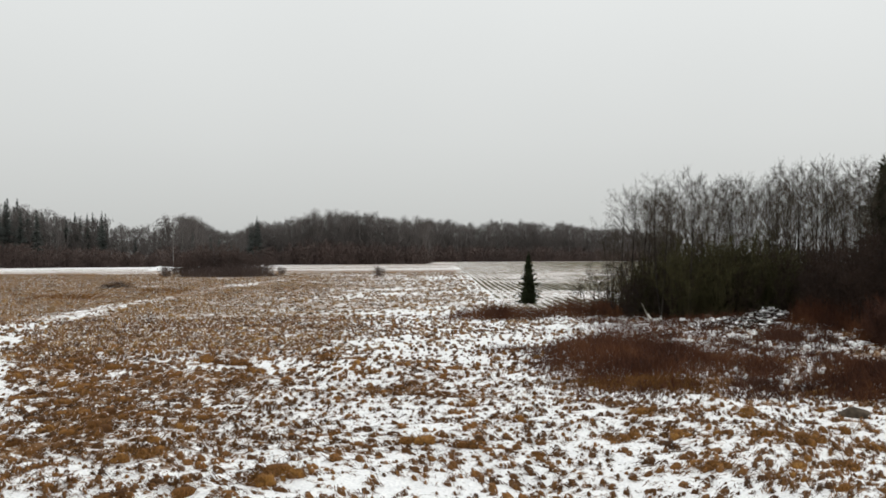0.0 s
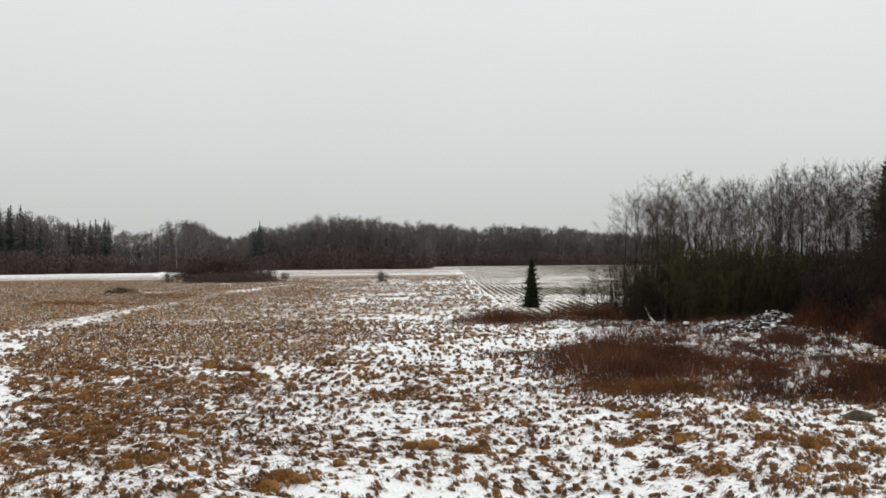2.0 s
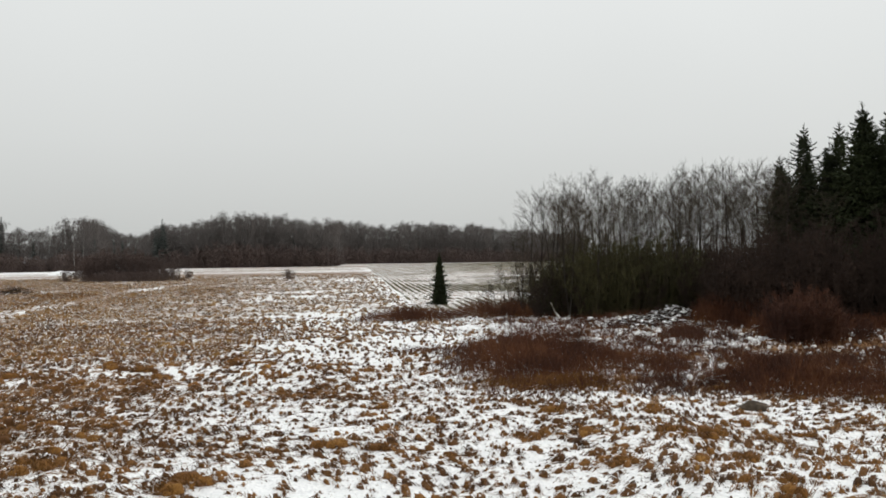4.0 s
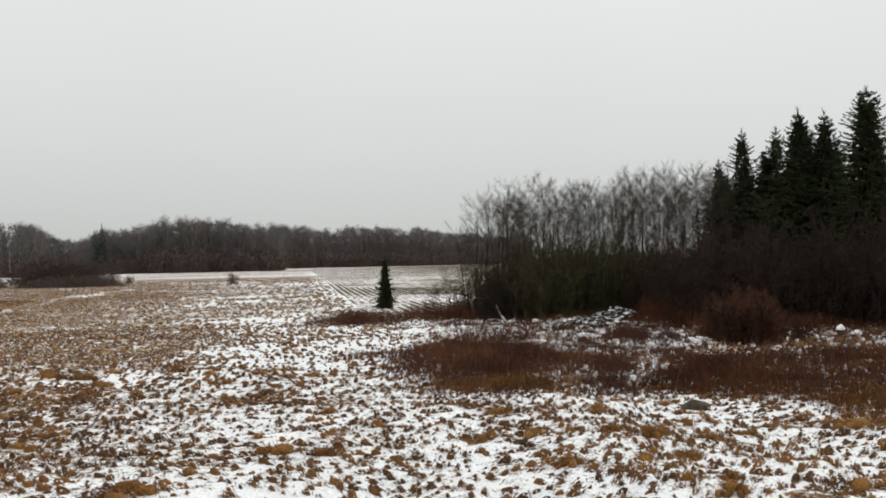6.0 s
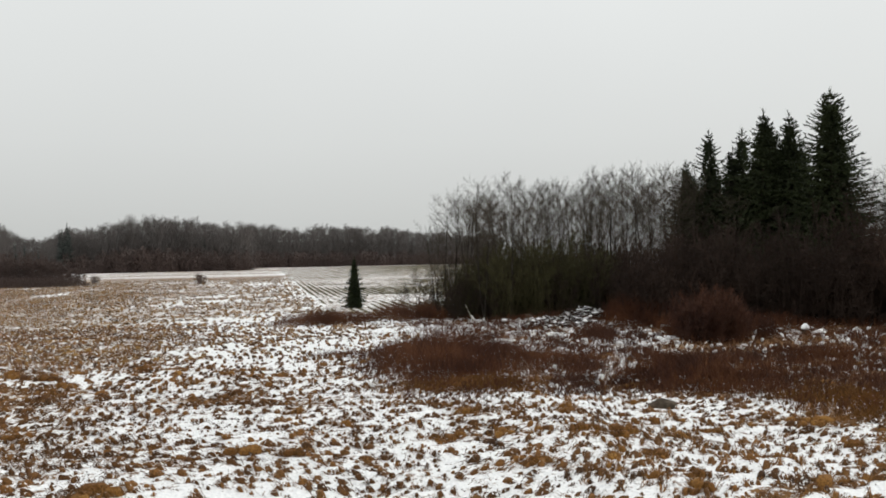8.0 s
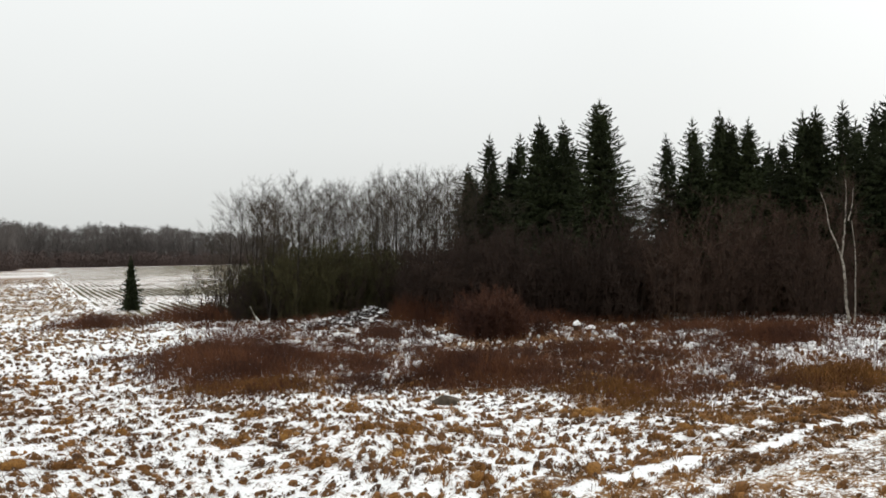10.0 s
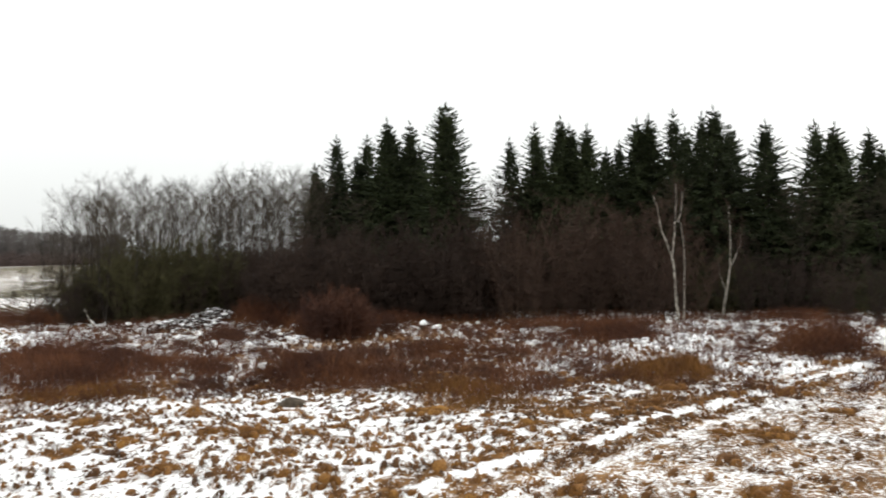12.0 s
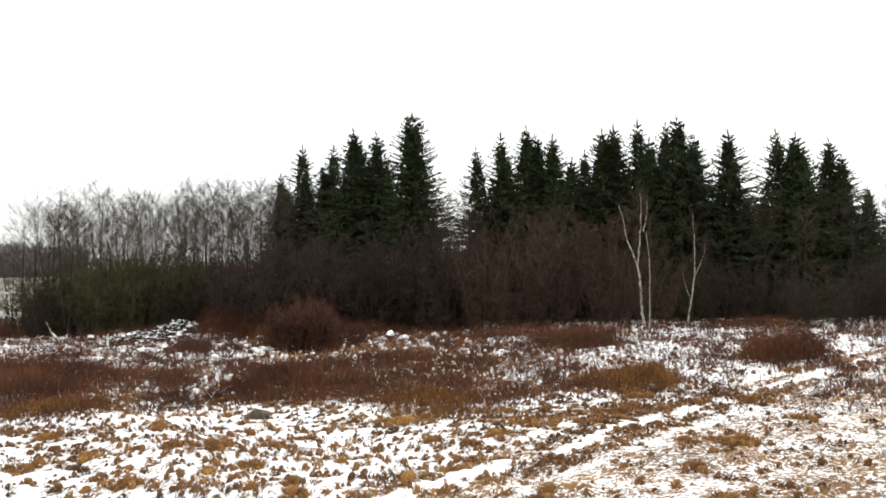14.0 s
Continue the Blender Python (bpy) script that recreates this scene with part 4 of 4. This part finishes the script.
for k in range(18):
    az = 11.6 + 7.6 * (k + rng.uniform(-0.4, 0.4)) / 17
    olives.put(k, *at(az, rng.uniform(72, 76)), rng.uniform(4.8, 6.9) * (0.66 + 0.34 * float(step(11.0, 14, az))), rng.uniform(0, 6.28), "tall olive brown leafless bush at the thicket edge", "bush", "bushes of the thicket", 0.9)
for k in range(22):
    az = 11.8 + 14.5 * (k + rng.uniform(-0.4, 0.4)) / 21
    brush.put(k, *at(az, rng.uniform(79, 86)), rng.uniform(4.2, 5.8), rng.uniform(0, 6.28), "dark leafless bush deep in the thicket", "bush", "bushes of the thicket", 1.3)
for k in range(6):
    bares.put(k, *at(33.9 + 0.5 * k, rng.uniform(74, 88)), rng.uniform(9.5, 11.5), rng.uniform(0, 6.28), "slender leafless tree among the spruces", "bare tree", "bare trees of the wood")
for k in range(26):
    az = 26 + 33 * (k + rng.uniform(-0.4, 0.4)) / 25
    bares.put(k, *at(az, rng.uniform(72, 92)), rng.uniform(8.0, 11.0), rng.uniform(0, 6.28), "slender leafless tree among the spruces", "bare tree", "bare trees of the wood")
for k in range(56):
    az = 11.5 + 15.5 * (k + rng.uniform(-0.5, 0.5)) / 55
    d = rng.uniform(71.5, 79) if 13 < az < 22.5 else rng.uniform(67, 76) if az > 13 else rng.uniform(72, 80)
    (olives if (k % 4 or az > 21) and (k % 2 or az < 17.5) and az < 21 else brush).put(k, *at(az, d), rng.uniform(4.2, 6.6) * (0.62 + 0.38 * float(step(11, 15.5, az))) * (1 + 0.1 * float(step(21, 25, az))), rng.uniform(0, 6.28), "dense leafless brown bush under the bare trees", "bush", "bushes of the thicket")
for k in range(66):
    az = 25.0 + 36.5 * (k + rng.uniform(-0.5, 0.5)) / 65
    top = float(np.interp(az, (25, 29, 31.5, 33.2, 35.5, 38, 41.4, 44.8, 48, 50.6, 52, 54, 59, 62), (6.2, 6.6, 7.8, 8.6, 7.4, 8.6, 9.0, 8.8, 7.2, 6.0, 4.4, 4.6, 4.8, 5.4)))
    (brush if az < 35 or (az > 48.5 and k % 3) else mauves if az < 48.5 else olives).put(k, *at(az, rng.uniform(67, 80)), top * (1.0 if k % 3 else 0.72) * rng.uniform(0.92, 1.06), rng.uniform(0, 6.28), "tall dense leafless brown bush before the spruces", "bush", "bushes before the spruces")

for k in range(9):
    brush.put(k, *at(30.2 + 0.55 * k + rng.uniform(-0.2, 0.2), rng.uniform(67.5, 70.5)), rng.uniform(4.4, 6.6), rng.uniform(0, 6.28), "tall dense leafless brown bush before the spruces", "bush", "bushes before the spruces")
for k in range(14):
    az = 47.5 + 14 * (k + rng.uniform(-0.4, 0.4)) / 13
    brush.put(k, *at(az, rng.uniform(90, 100)), rng.uniform(4.0, 6.5), rng.uniform(0, 6.28), "dark leafless bush behind the spruces", "bush", "bushes behind the spruces", 1.4)

# birches
BIRCHES = [(341, 46.62, 63.0, 0.092, [(1.0, (0, -0.1), (-0.12, 1.3), (-0.19, 2.5), (-0.27, 3.9), (-0.38, 4.5)), (0.62, (-0.38, 4.45), (-1.02, 6.1), (-1.18, 7.3), (-1.50, 8.4)), (0.66, (-0.38, 4.45), (-0.20, 5.8), (-0.09, 7.3), (-0.02, 8.6), (-0.10, 9.2)),
                                   (0.5, (0.05, 6.6), (0.28, 7.6), (0.34, 8.7)), (0.62, (0.28, -0.1), (0.34, 1.6), (0.40, 3.2), (0.38, 5.0), (0.22, 6.6))]),
           (342, 49.05, 68.0, 0.080, [(1.0, (0, -0.1), (0.16, 1.0), (0.37, 2.1), (0.60, 3.6)), (0.66, (0.60, 3.55), (0.63, 4.9), (0.62, 6.6), (0.58, 7.9)), (0.5, (0.60, 3.55), (0.95, 4.3), (1.28, 5.1), (1.38, 5.9)), (0.4, (0.30, 1.9), (-0.10, 3.1), (-0.28, 4.2))])]
for seed, az, d, r0, forks in BIRCHES:
    b = birch("birch_tree", seed, forks, r0, M_MAUVE)
    bx, by = at(az, d)
    b.matrix_basis = pose(bx, by, float(ground_z(bx, by)), 0, 0, -az)
    tagged(b, "slender forked leafless birch with pale white bark", "birch tree", "birches")

# low shrubs
shrubs = Stock([bush("willow_shrub", 341, 2.9, 4.2, 120, M_MAROON, 8, 12, 0.022, 0.3, True), bush("willow_shrub", 342, 2.2, 4.2, 60, M_MAROON, 8, 12, 0.022, 0.4, True)], [2.9, 2.2])
for k, (x, y, h) in enumerate(((24.3, 49.3, 3.1), (27.4, 51.0, 1.7))):
    shrubs.put(k, x, y, h, 1.3 * k, "rounded reddish brown leafless willow shrub in snow", "shrub", "willow shrubs", 1.0)

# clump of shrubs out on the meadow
willows = Stock([bush("meadow_shrub", 351, 6, 6.0, 44, M_HAZEBRUSH, 7, 12, 0.065), bush("meadow_shrub", 352, 6, 7.0, 44, M_HAZEBRUSH, 7, 12, 0.065)], [6, 6])
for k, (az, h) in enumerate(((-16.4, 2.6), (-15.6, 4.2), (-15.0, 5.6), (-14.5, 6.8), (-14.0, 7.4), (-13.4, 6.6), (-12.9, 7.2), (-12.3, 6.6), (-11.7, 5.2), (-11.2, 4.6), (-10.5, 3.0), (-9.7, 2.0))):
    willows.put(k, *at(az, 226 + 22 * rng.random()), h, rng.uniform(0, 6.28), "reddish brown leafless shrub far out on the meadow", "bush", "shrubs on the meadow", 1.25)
for az, d, h in ((8.9, 86, 4.4), (9.9, 84, 5.4), (8.3, 80, 3.0)):
    bares.put(1, *at(az, d), h, az, "thin leafless sapling at the field edge", "sapling", "saplings", 0.8)
willows.put(0, *at(-3.9, 211), 2.3, 0.4, "small low leafless shrub out on the meadow", "bush", "small bushes", 1.3)
for az, d, h in ((11.2, 73, 4.0), (10.6, 77, 3.4), (9.8, 78, 2.4), (11.6, 76, 4.2), (11.9, 79, 4.8), (12.4, 74, 4.0), (12.8, 77, 5.0), (13.3, 72.5, 4.2), (13.9, 73, 4.6), (14.7, 71.5, 4.0)):
    brush.put(1, *at(az, d), h, az, "small leafless bush at the edge of the meadow", "bush", "small bushes")
for k, (az, d, h) in enumerate(((9.5, 82, 3.0), (9.0, 81, 3.6), (8.1, 84, 2.4), (10.1, 80, 4.2), (8.6, 79, 2.6), (10.5, 82, 5.0))):
    bares.put(k, *at(az, d), h, az * 7, "thin leafless shrub at the edge of the meadow", "bush", "small bushes", 1.9)


# ---- far woods ----
def far_tree(rng, form):
    """A distant tree one unit high."""
    b = Build()
    if form == "brush":
        n = 200
        p = unit(rng.normal(size=(n, 3))) * rng.random((n, 1)) ** 0.4
        p = np.abs(p) * [0, 0, 0.85] + p * [0.22, 0.22, 0]
        b.blades(p, unit(rng.normal(0, 0.5, (n, 3)) + [0, 0, 1]), rng.uniform(0.08, 0.18, n), 0.022, rng)
    elif form == "spruce":
        b.tube(np.array([(0, 0, 0), (0, 0, 1.0)]), [0.012, 0.002], 3)
        n = 420
        u = rng.uniform(0.05, 1, n) ** 0.9
        a = rng.uniform(0, 6.28, n)
        way = unit(np.stack([np.cos(a), np.sin(a), -0.35 + 0.7 * u], -1))
        b.blades(np.stack([0 * u, 0 * u, u - 0.01], -1), way, 0.17 * (1 - u) ** 0.9 + 0.010, 0.030 * (1.15 - u) + 0.006, rng)
    else:
        top = wander(rng, (0, 0, 0), (0, 0, 1), 0.86, 4, 0.04, 0.05)
        b.tube(top, np.linspace(0.008, 0.002, 5), 3)
        for _ in range(10):
            # rounded clumps of fine twigs fanning out, and the limb that bears each
            n = 46
            s = rng.uniform(0.35, 0.95)
            a, o = rng.uniform(0, 6.28), 0.15 * math.sqrt(max(0.05, 1 - ((s - 0.62) / 0.38) ** 2)) * rng.uniform(0.3, 1.0)
            mid = np.array([math.cos(a) * o, math.sin(a) * o, s * 0.93])
            foot = along(top, max(0.1, s - 0.25))[0]
            b.tube(np.array([foot, (foot + mid) / 2 + [0, 0, 0.01], mid]), [0.004, 0.003, 0.002], 3)
            p = unit(rng.normal(size=(n, 3))) * rng.random((n, 1)) ** 0.45 * [0.062, 0.062, 0.075] * rng.uniform(0.8, 1.2) + mid
            b.blades(p, unit((p - foot) * 2.5 + rng.normal(0, 0.25, (n, 3)) * 0.5 + [0, 0, 0.25]), rng.uniform(0.015, 0.045, n), 0.007, rng)
        n = 120
        p = rng.uniform(-1, 1, (n, 3)) * [0.13, 0.13, 0.25] + [0, 0, 0.28]
        b.blades(p, unit(rng.normal(0, 0.2, (n, 3)) + [0, 0, 1]), rng.uniform(0.05, 0.12, n), 0.008, rng)
    return np.concatenate(b.v), np.concatenate(b.f)


# how high the far woods stand over the horizon: bearing, degrees
SKYLINE = np.array([(-34, 3.0), (-25, 2.95), (-22.6, 2.55), (-21.2, 2.2), (-19.6, 2.35), (-18.4, 1.75), (-17.2, 1.85), (-16.6, 2.35), (-14.6, 2.3), (-14.0, 1.8), (-13.2, 1.42), (-11.9, 1.5), (-11.2, 2.0), (-10.4, 1.85), (-9.4, 2.2),
                    (-8.2, 2.55), (-5.8, 2.55), (-3.0, 2.4), (-0.8, 2.15), (1.0, 1.95), (3.0, 1.95), (5.2, 2.0), (8.0, 1.7), (12.0, 1.4), (20, 1.3), (62, 1.3)])


def far_wood(name, label, seed, bands, form, material):
    """Belts of distant trees: bearings, distances, height against the skyline at the front, count, breadth."""
    rng = np.random.default_rng(seed)
    kinds = [far_tree(rng, form) for _ in range(7)]
    b = Build()
    for az0, az1, d0, d1, h0, h1, n, wide in bands:
        for k in range(n):
            az, d = az0 + (az1 - az0) * (k + rng.random()) / n, rng.uniform(d0, d1)
            v, f = kinds[rng.integers(0, 7)]
            t = rng.uniform(0, 6.28)
            top = EYE + d * math.tan(radians(float(np.interp(az, SKYLINE[:, 0], SKYLINE[:, 1]))))
            h = top * rng.uniform(h0, h1) * (1.02 + 0.16 * float(fbm(az * 2.2, 0.5, seed, 2)))
            c, s = math.cos(t), math.sin(t)
            x, y = at(az, d)
            b.add(np.stack([x + (v[:, 0] * c - v[:, 1] * s) * h * wide, y + (v[:, 0] * s + v[:, 1] * c) * h * wide, v[:, 2] * h - 0.2], 1), f)
    return tagged(part(name, b, material), label, "woods", kind="stuff")


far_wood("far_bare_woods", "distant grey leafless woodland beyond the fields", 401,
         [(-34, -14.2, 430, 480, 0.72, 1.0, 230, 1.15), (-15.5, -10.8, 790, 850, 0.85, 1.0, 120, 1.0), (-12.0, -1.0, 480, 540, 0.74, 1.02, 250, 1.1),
          (-1.5, 14, 600, 680, 0.8, 1.02, 330, 1.1), (14, 62, 620, 690, 0.8, 1.0, 110, 1.3)], "tree", M_HAZETWIG)
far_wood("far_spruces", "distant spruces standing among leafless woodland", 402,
         [(-34, -23.0, 425, 455, 0.78, 1.04, 48, 1.25), (-23.2, -19.4, 432, 470, 0.72, 1.02, 16, 1.1), (-19.4, -11, 435, 480, 0.5, 0.8, 14, 1.0), (-11.6, -10.9, 470, 480, 0.9, 1.0, 4, 1.0), (-11, -1, 490, 540, 0.5, 0.75, 26, 0.9), (-1, 12, 610, 680, 0.5, 0.8, 30, 0.9)], "spruce", M_HAZENEEDLE)
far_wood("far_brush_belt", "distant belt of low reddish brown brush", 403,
         [(-34, -14.0, 415, 435, 0.28, 0.45, 260, 1.6), (-12.5, -1, 465, 490, 0.28, 0.5, 170, 1.5), (-2, 14, 585, 610, 0.25, 0.45, 230, 1.5), (14, 62, 590, 620, 0.35, 0.5, 110, 3.0)], "brush", M_HAZEBRUSH)


# pale trunks at the front of the far wood
for seed, az, d, h in ((411, -15.9, 418, 15), (412, -16.5, 424, 14), (413, -16.9, 424, 14), (414, -15.5, 422, 15), (415, -22.3, 425, 14), (416, -25.5, 424, 14)):
    b = bare_tree("birch_tree", seed, h, 1, 10, M_PALEBARK, M_HAZETWIG, 0.6, 0.12, 0.16 if seed == 411 else 0.11, True)
    bx, by = at(az, d)
    b.matrix_basis = pose(bx, by, 0, 0, 0, seed * 50)
    tagged(b, "tall distant birch with a pale trunk", "birch tree", "far birches")


# ---- stones, snag, heaps ----
def stone(name, seed, size, label, x, y, snow=0.0, turn=0):
    rng = np.random.default_rng(seed)
    bm = bmesh.new()
    bmesh.ops.create_icosphere(bm, subdivisions=3, radius=1)
    off = Vector(rng.uniform(0, 50, 3))
    for v in bm.verts:
        k = 1 + 0.35 * noise.noise(v.co * 1.1 + off) + 0.12 * noise.noise(v.co * 3.1 + off)
        v.co = Vector((v.co.x * size[0] * k, v.co.y * size[1] * k, max(v.co.z, -0.5) * size[2] * k))
    me = bpy.data.meshes.new(name)
    bm.to_mesh(me)
    for p in me.polygons:
        p.use_smooth = True
    me.materials.append(M_STONE)
    base = new(name)
    ob = new("rock", me)
    ob.parent = base
    if snow:
        for v in list(bm.verts):
            if v.co.z < size[2] * snow:
                bm.verts.remove(v)
        for v in bm.verts:
            v.co.z += 0.05
            v.co.x *= 1.04
            v.co.y *= 1.04
        cap = bpy.data.meshes.new("snow_cap")
        bm.to_mesh(cap)
        for p in cap.polygons:
            p.use_smooth = True
        cap.materials.append(M_SNOW)
        cap_ob = new("snow_cap", cap)
        cap_ob.parent = base
        cap_ob["label"] = "thin cap of snow"
    bm.free()
    base.matrix_basis = pose(x, y, float(ground_z(x, y)) + size[2] * 0.35, 0, 0, turn)
    return tagged(base, label, "stone")


stone("boulder", 501, (0.46, 0.36, 0.22), "brown grey boulder half sunk in snowy grass", 12.5, 28.8)
stone("stone_block", 502, (0.24, 0.22, 0.42), "snow-capped stone at the edge of the brush", 32.0, 52.4, 0.05)
stone("stone_block", 503, (0.46, 0.3, 0.2), "low snow-covered stone beside the brush", 32.4, 51.4, -0.1)
stone("stone_block", 504, (0.3, 0.28, 0.3), "snow-capped stone below the thicket", 18.6, 66.5, 0.0)
stone("stone_block", 505, (0.25, 0.25, 0.28), "small snow-capped stone below the thicket", 16.6, 65.6, 0.05)


def snag():
    rng = np.random.default_rng(511)
    b = Build()
    b.tube(wander(rng, (0, 0, -0.1), (-0.55, 0, 1), 1.9, 4, 0.05), [0.05, 0.045, 0.04, 0.03, 0.02], 6)
    b.tube(wander(rng, (0, 0, 0.0), (0.9, 0.1, 0.6), 0.9, 3, 0.08), [0.07, 0.06, 0.05, 0.03], 6)
    ob = new("birch_snag")
    part("trunk", b, M_BIRCHBARK, ob, smooth=True)
    c = Build()
    c.tube(wander(rng, (0.05, -0.12, -0.05), (-0.62, 0, 1), 1.0, 3, 0.05), [0.07, 0.075, 0.06, 0.03], 6)
    c.tube(wander(rng, (0.1, -0.12, 0.1), (0.9, 0, 0.85), 0.7, 3, 0.1), [0.06, 0.06, 0.04, 0.02], 6)
    part("broken_limb", c, M_WHITEBARK, ob, "bright white peeling limb", smooth=True)
    ob.matrix_basis = pose(14.8, 66.5, float(ground_z(14.8, 66.5)))
    return tagged(ob, "broken white birch snag leaning below the thicket", "snag")


snag()


def snow_heap(x, y, wide, deep, high, turn, label):
    """A low uneven bank of snow."""
    b = Build()
    k, q = np.meshgrid(np.arange(7) / 6, np.arange(16) * 2 * np.pi / 16, indexing="ij")
    r = k * (1 + 0.5 * (fbm(np.cos(q) * 1.7 + 4, np.sin(q) * 1.7 + 4, 5) - 0.5))
    z = high * (1 - k ** 1.6) * (0.6 + 0.8 * fbm(r * np.cos(q) * 2 + 7, r * np.sin(q) * 2 + 7, 6)) - 0.1 * k
    i, j = np.meshgrid(np.arange(6), np.arange(16), indexing="ij")
    p, n = i * 16 + j, i * 16 + (j + 1) % 16
    b.add(np.stack([wide * r * np.cos(q), deep * r * np.sin(q), z], -1), np.stack([np.stack([p, p + 16, n + 16], -1), np.stack([p, n + 16, n], -1)], 2))
    ob = part("snow_heap", b, M_SNOW, smooth=True)
    ob.matrix_basis = pose(x, y, float(ground_z(x, y)), 0, 0, turn)
    return tagged(ob, label, "snow heap")


snow_heap(*at(-16.6, 325), 5.0, 3.0, 1.3, 0, "bank of snow far out beside the meadow shrubs")
snow_heap(*at(-15.4, 330), 2.6, 2.0, 0.9, 30, "small bank of snow far out beside the meadow shrubs")
snow_heap(*at(6.9, 63.0), 1.3, 0.9, 0.32, 20, "small heap of snow over cut weeds")
snow_heap(*at(8.6, 62.0), 1.8, 0.9, 0.35, -10, "low heap of snow below the thicket")


def brush_pile(seed, x, y, wide, deep, high, label, snow=0):
    rng = np.random.default_rng(seed)
    n = 420
    u, v = rng.normal(0, 0.42, n), rng.normal(0, 0.42, n)
    z = np.clip(high * (1 - (u * u + v * v)), 0, None) * rng.random(n)
    a = rng.uniform(0, 6.28, n)
    way = unit(np.stack([np.cos(a), np.sin(a), rng.normal(0, 0.25, n)], -1))
    b = Build()
    b.blades(np.stack([u * wide, v * deep, z], -1) - way * 0.5, way, rng.uniform(0.8, 1.8, n), 0.05, rng)
    ob = new("brush_pile")
    part("brushwood", b, M_BRUSH, ob)
    if snow:
        c = Build()
        c.blades(np.stack([u * wide, v * deep, z + 0.05], -1)[:snow] - way[:snow] * 0.3, way[:snow], rng.uniform(0.3, 0.8, snow), 0.07, rng)
        ring = np.arange(6) * np.pi / 3
        for px, py, pz in zip(u[:snow // 3] * wide, v[:snow // 3] * deep, z[:snow // 3]):
            r, t = rng.uniform(0.07, 0.19), rng.uniform(0, 6.28)
            ex, ey = np.cos(ring) * r * rng.uniform(1.0, 1.8), np.sin(ring) * r
            edge = np.stack([px + ex * math.cos(t) - ey * math.sin(t), py + ex * math.sin(t) + ey * math.cos(t), np.full(6, pz + 0.02)], 1)
            j = np.arange(6)
            c.add(np.concatenate([edge, [[px, py, pz + r * 0.7]]]), np.stack([j, (j + 1) % 6, np.full(6, 6)], 1))
        tagged(part("snow", c, M_SNOW, ob), "snow lying along the branches", kind="stuff")
    ob.matrix_basis = pose(x, y, float(ground_z(x, y)))
    return tagged(ob, label, "brush pile")


brush_pile(521, -48.2, 140.1, 3.4, 2.0, 1.3, "dark heap of cut brush on the meadow")
brush_pile(522, *at(18.9, 68.5), 2.3, 1.5, 0.95, "heap of cut brush dusted with snow", 150)
weed_patch("dark low tangle of dead stalks at the edge of the weeds", 126, 3.7, 48.8, 2.6, 2.4, 5, 0.42, 420, M_MAROON)
brush_pile(523, *at(17.6, 65.0), 3.4, 2.2, 0.6, "low spread of cut brush under snow", 150)
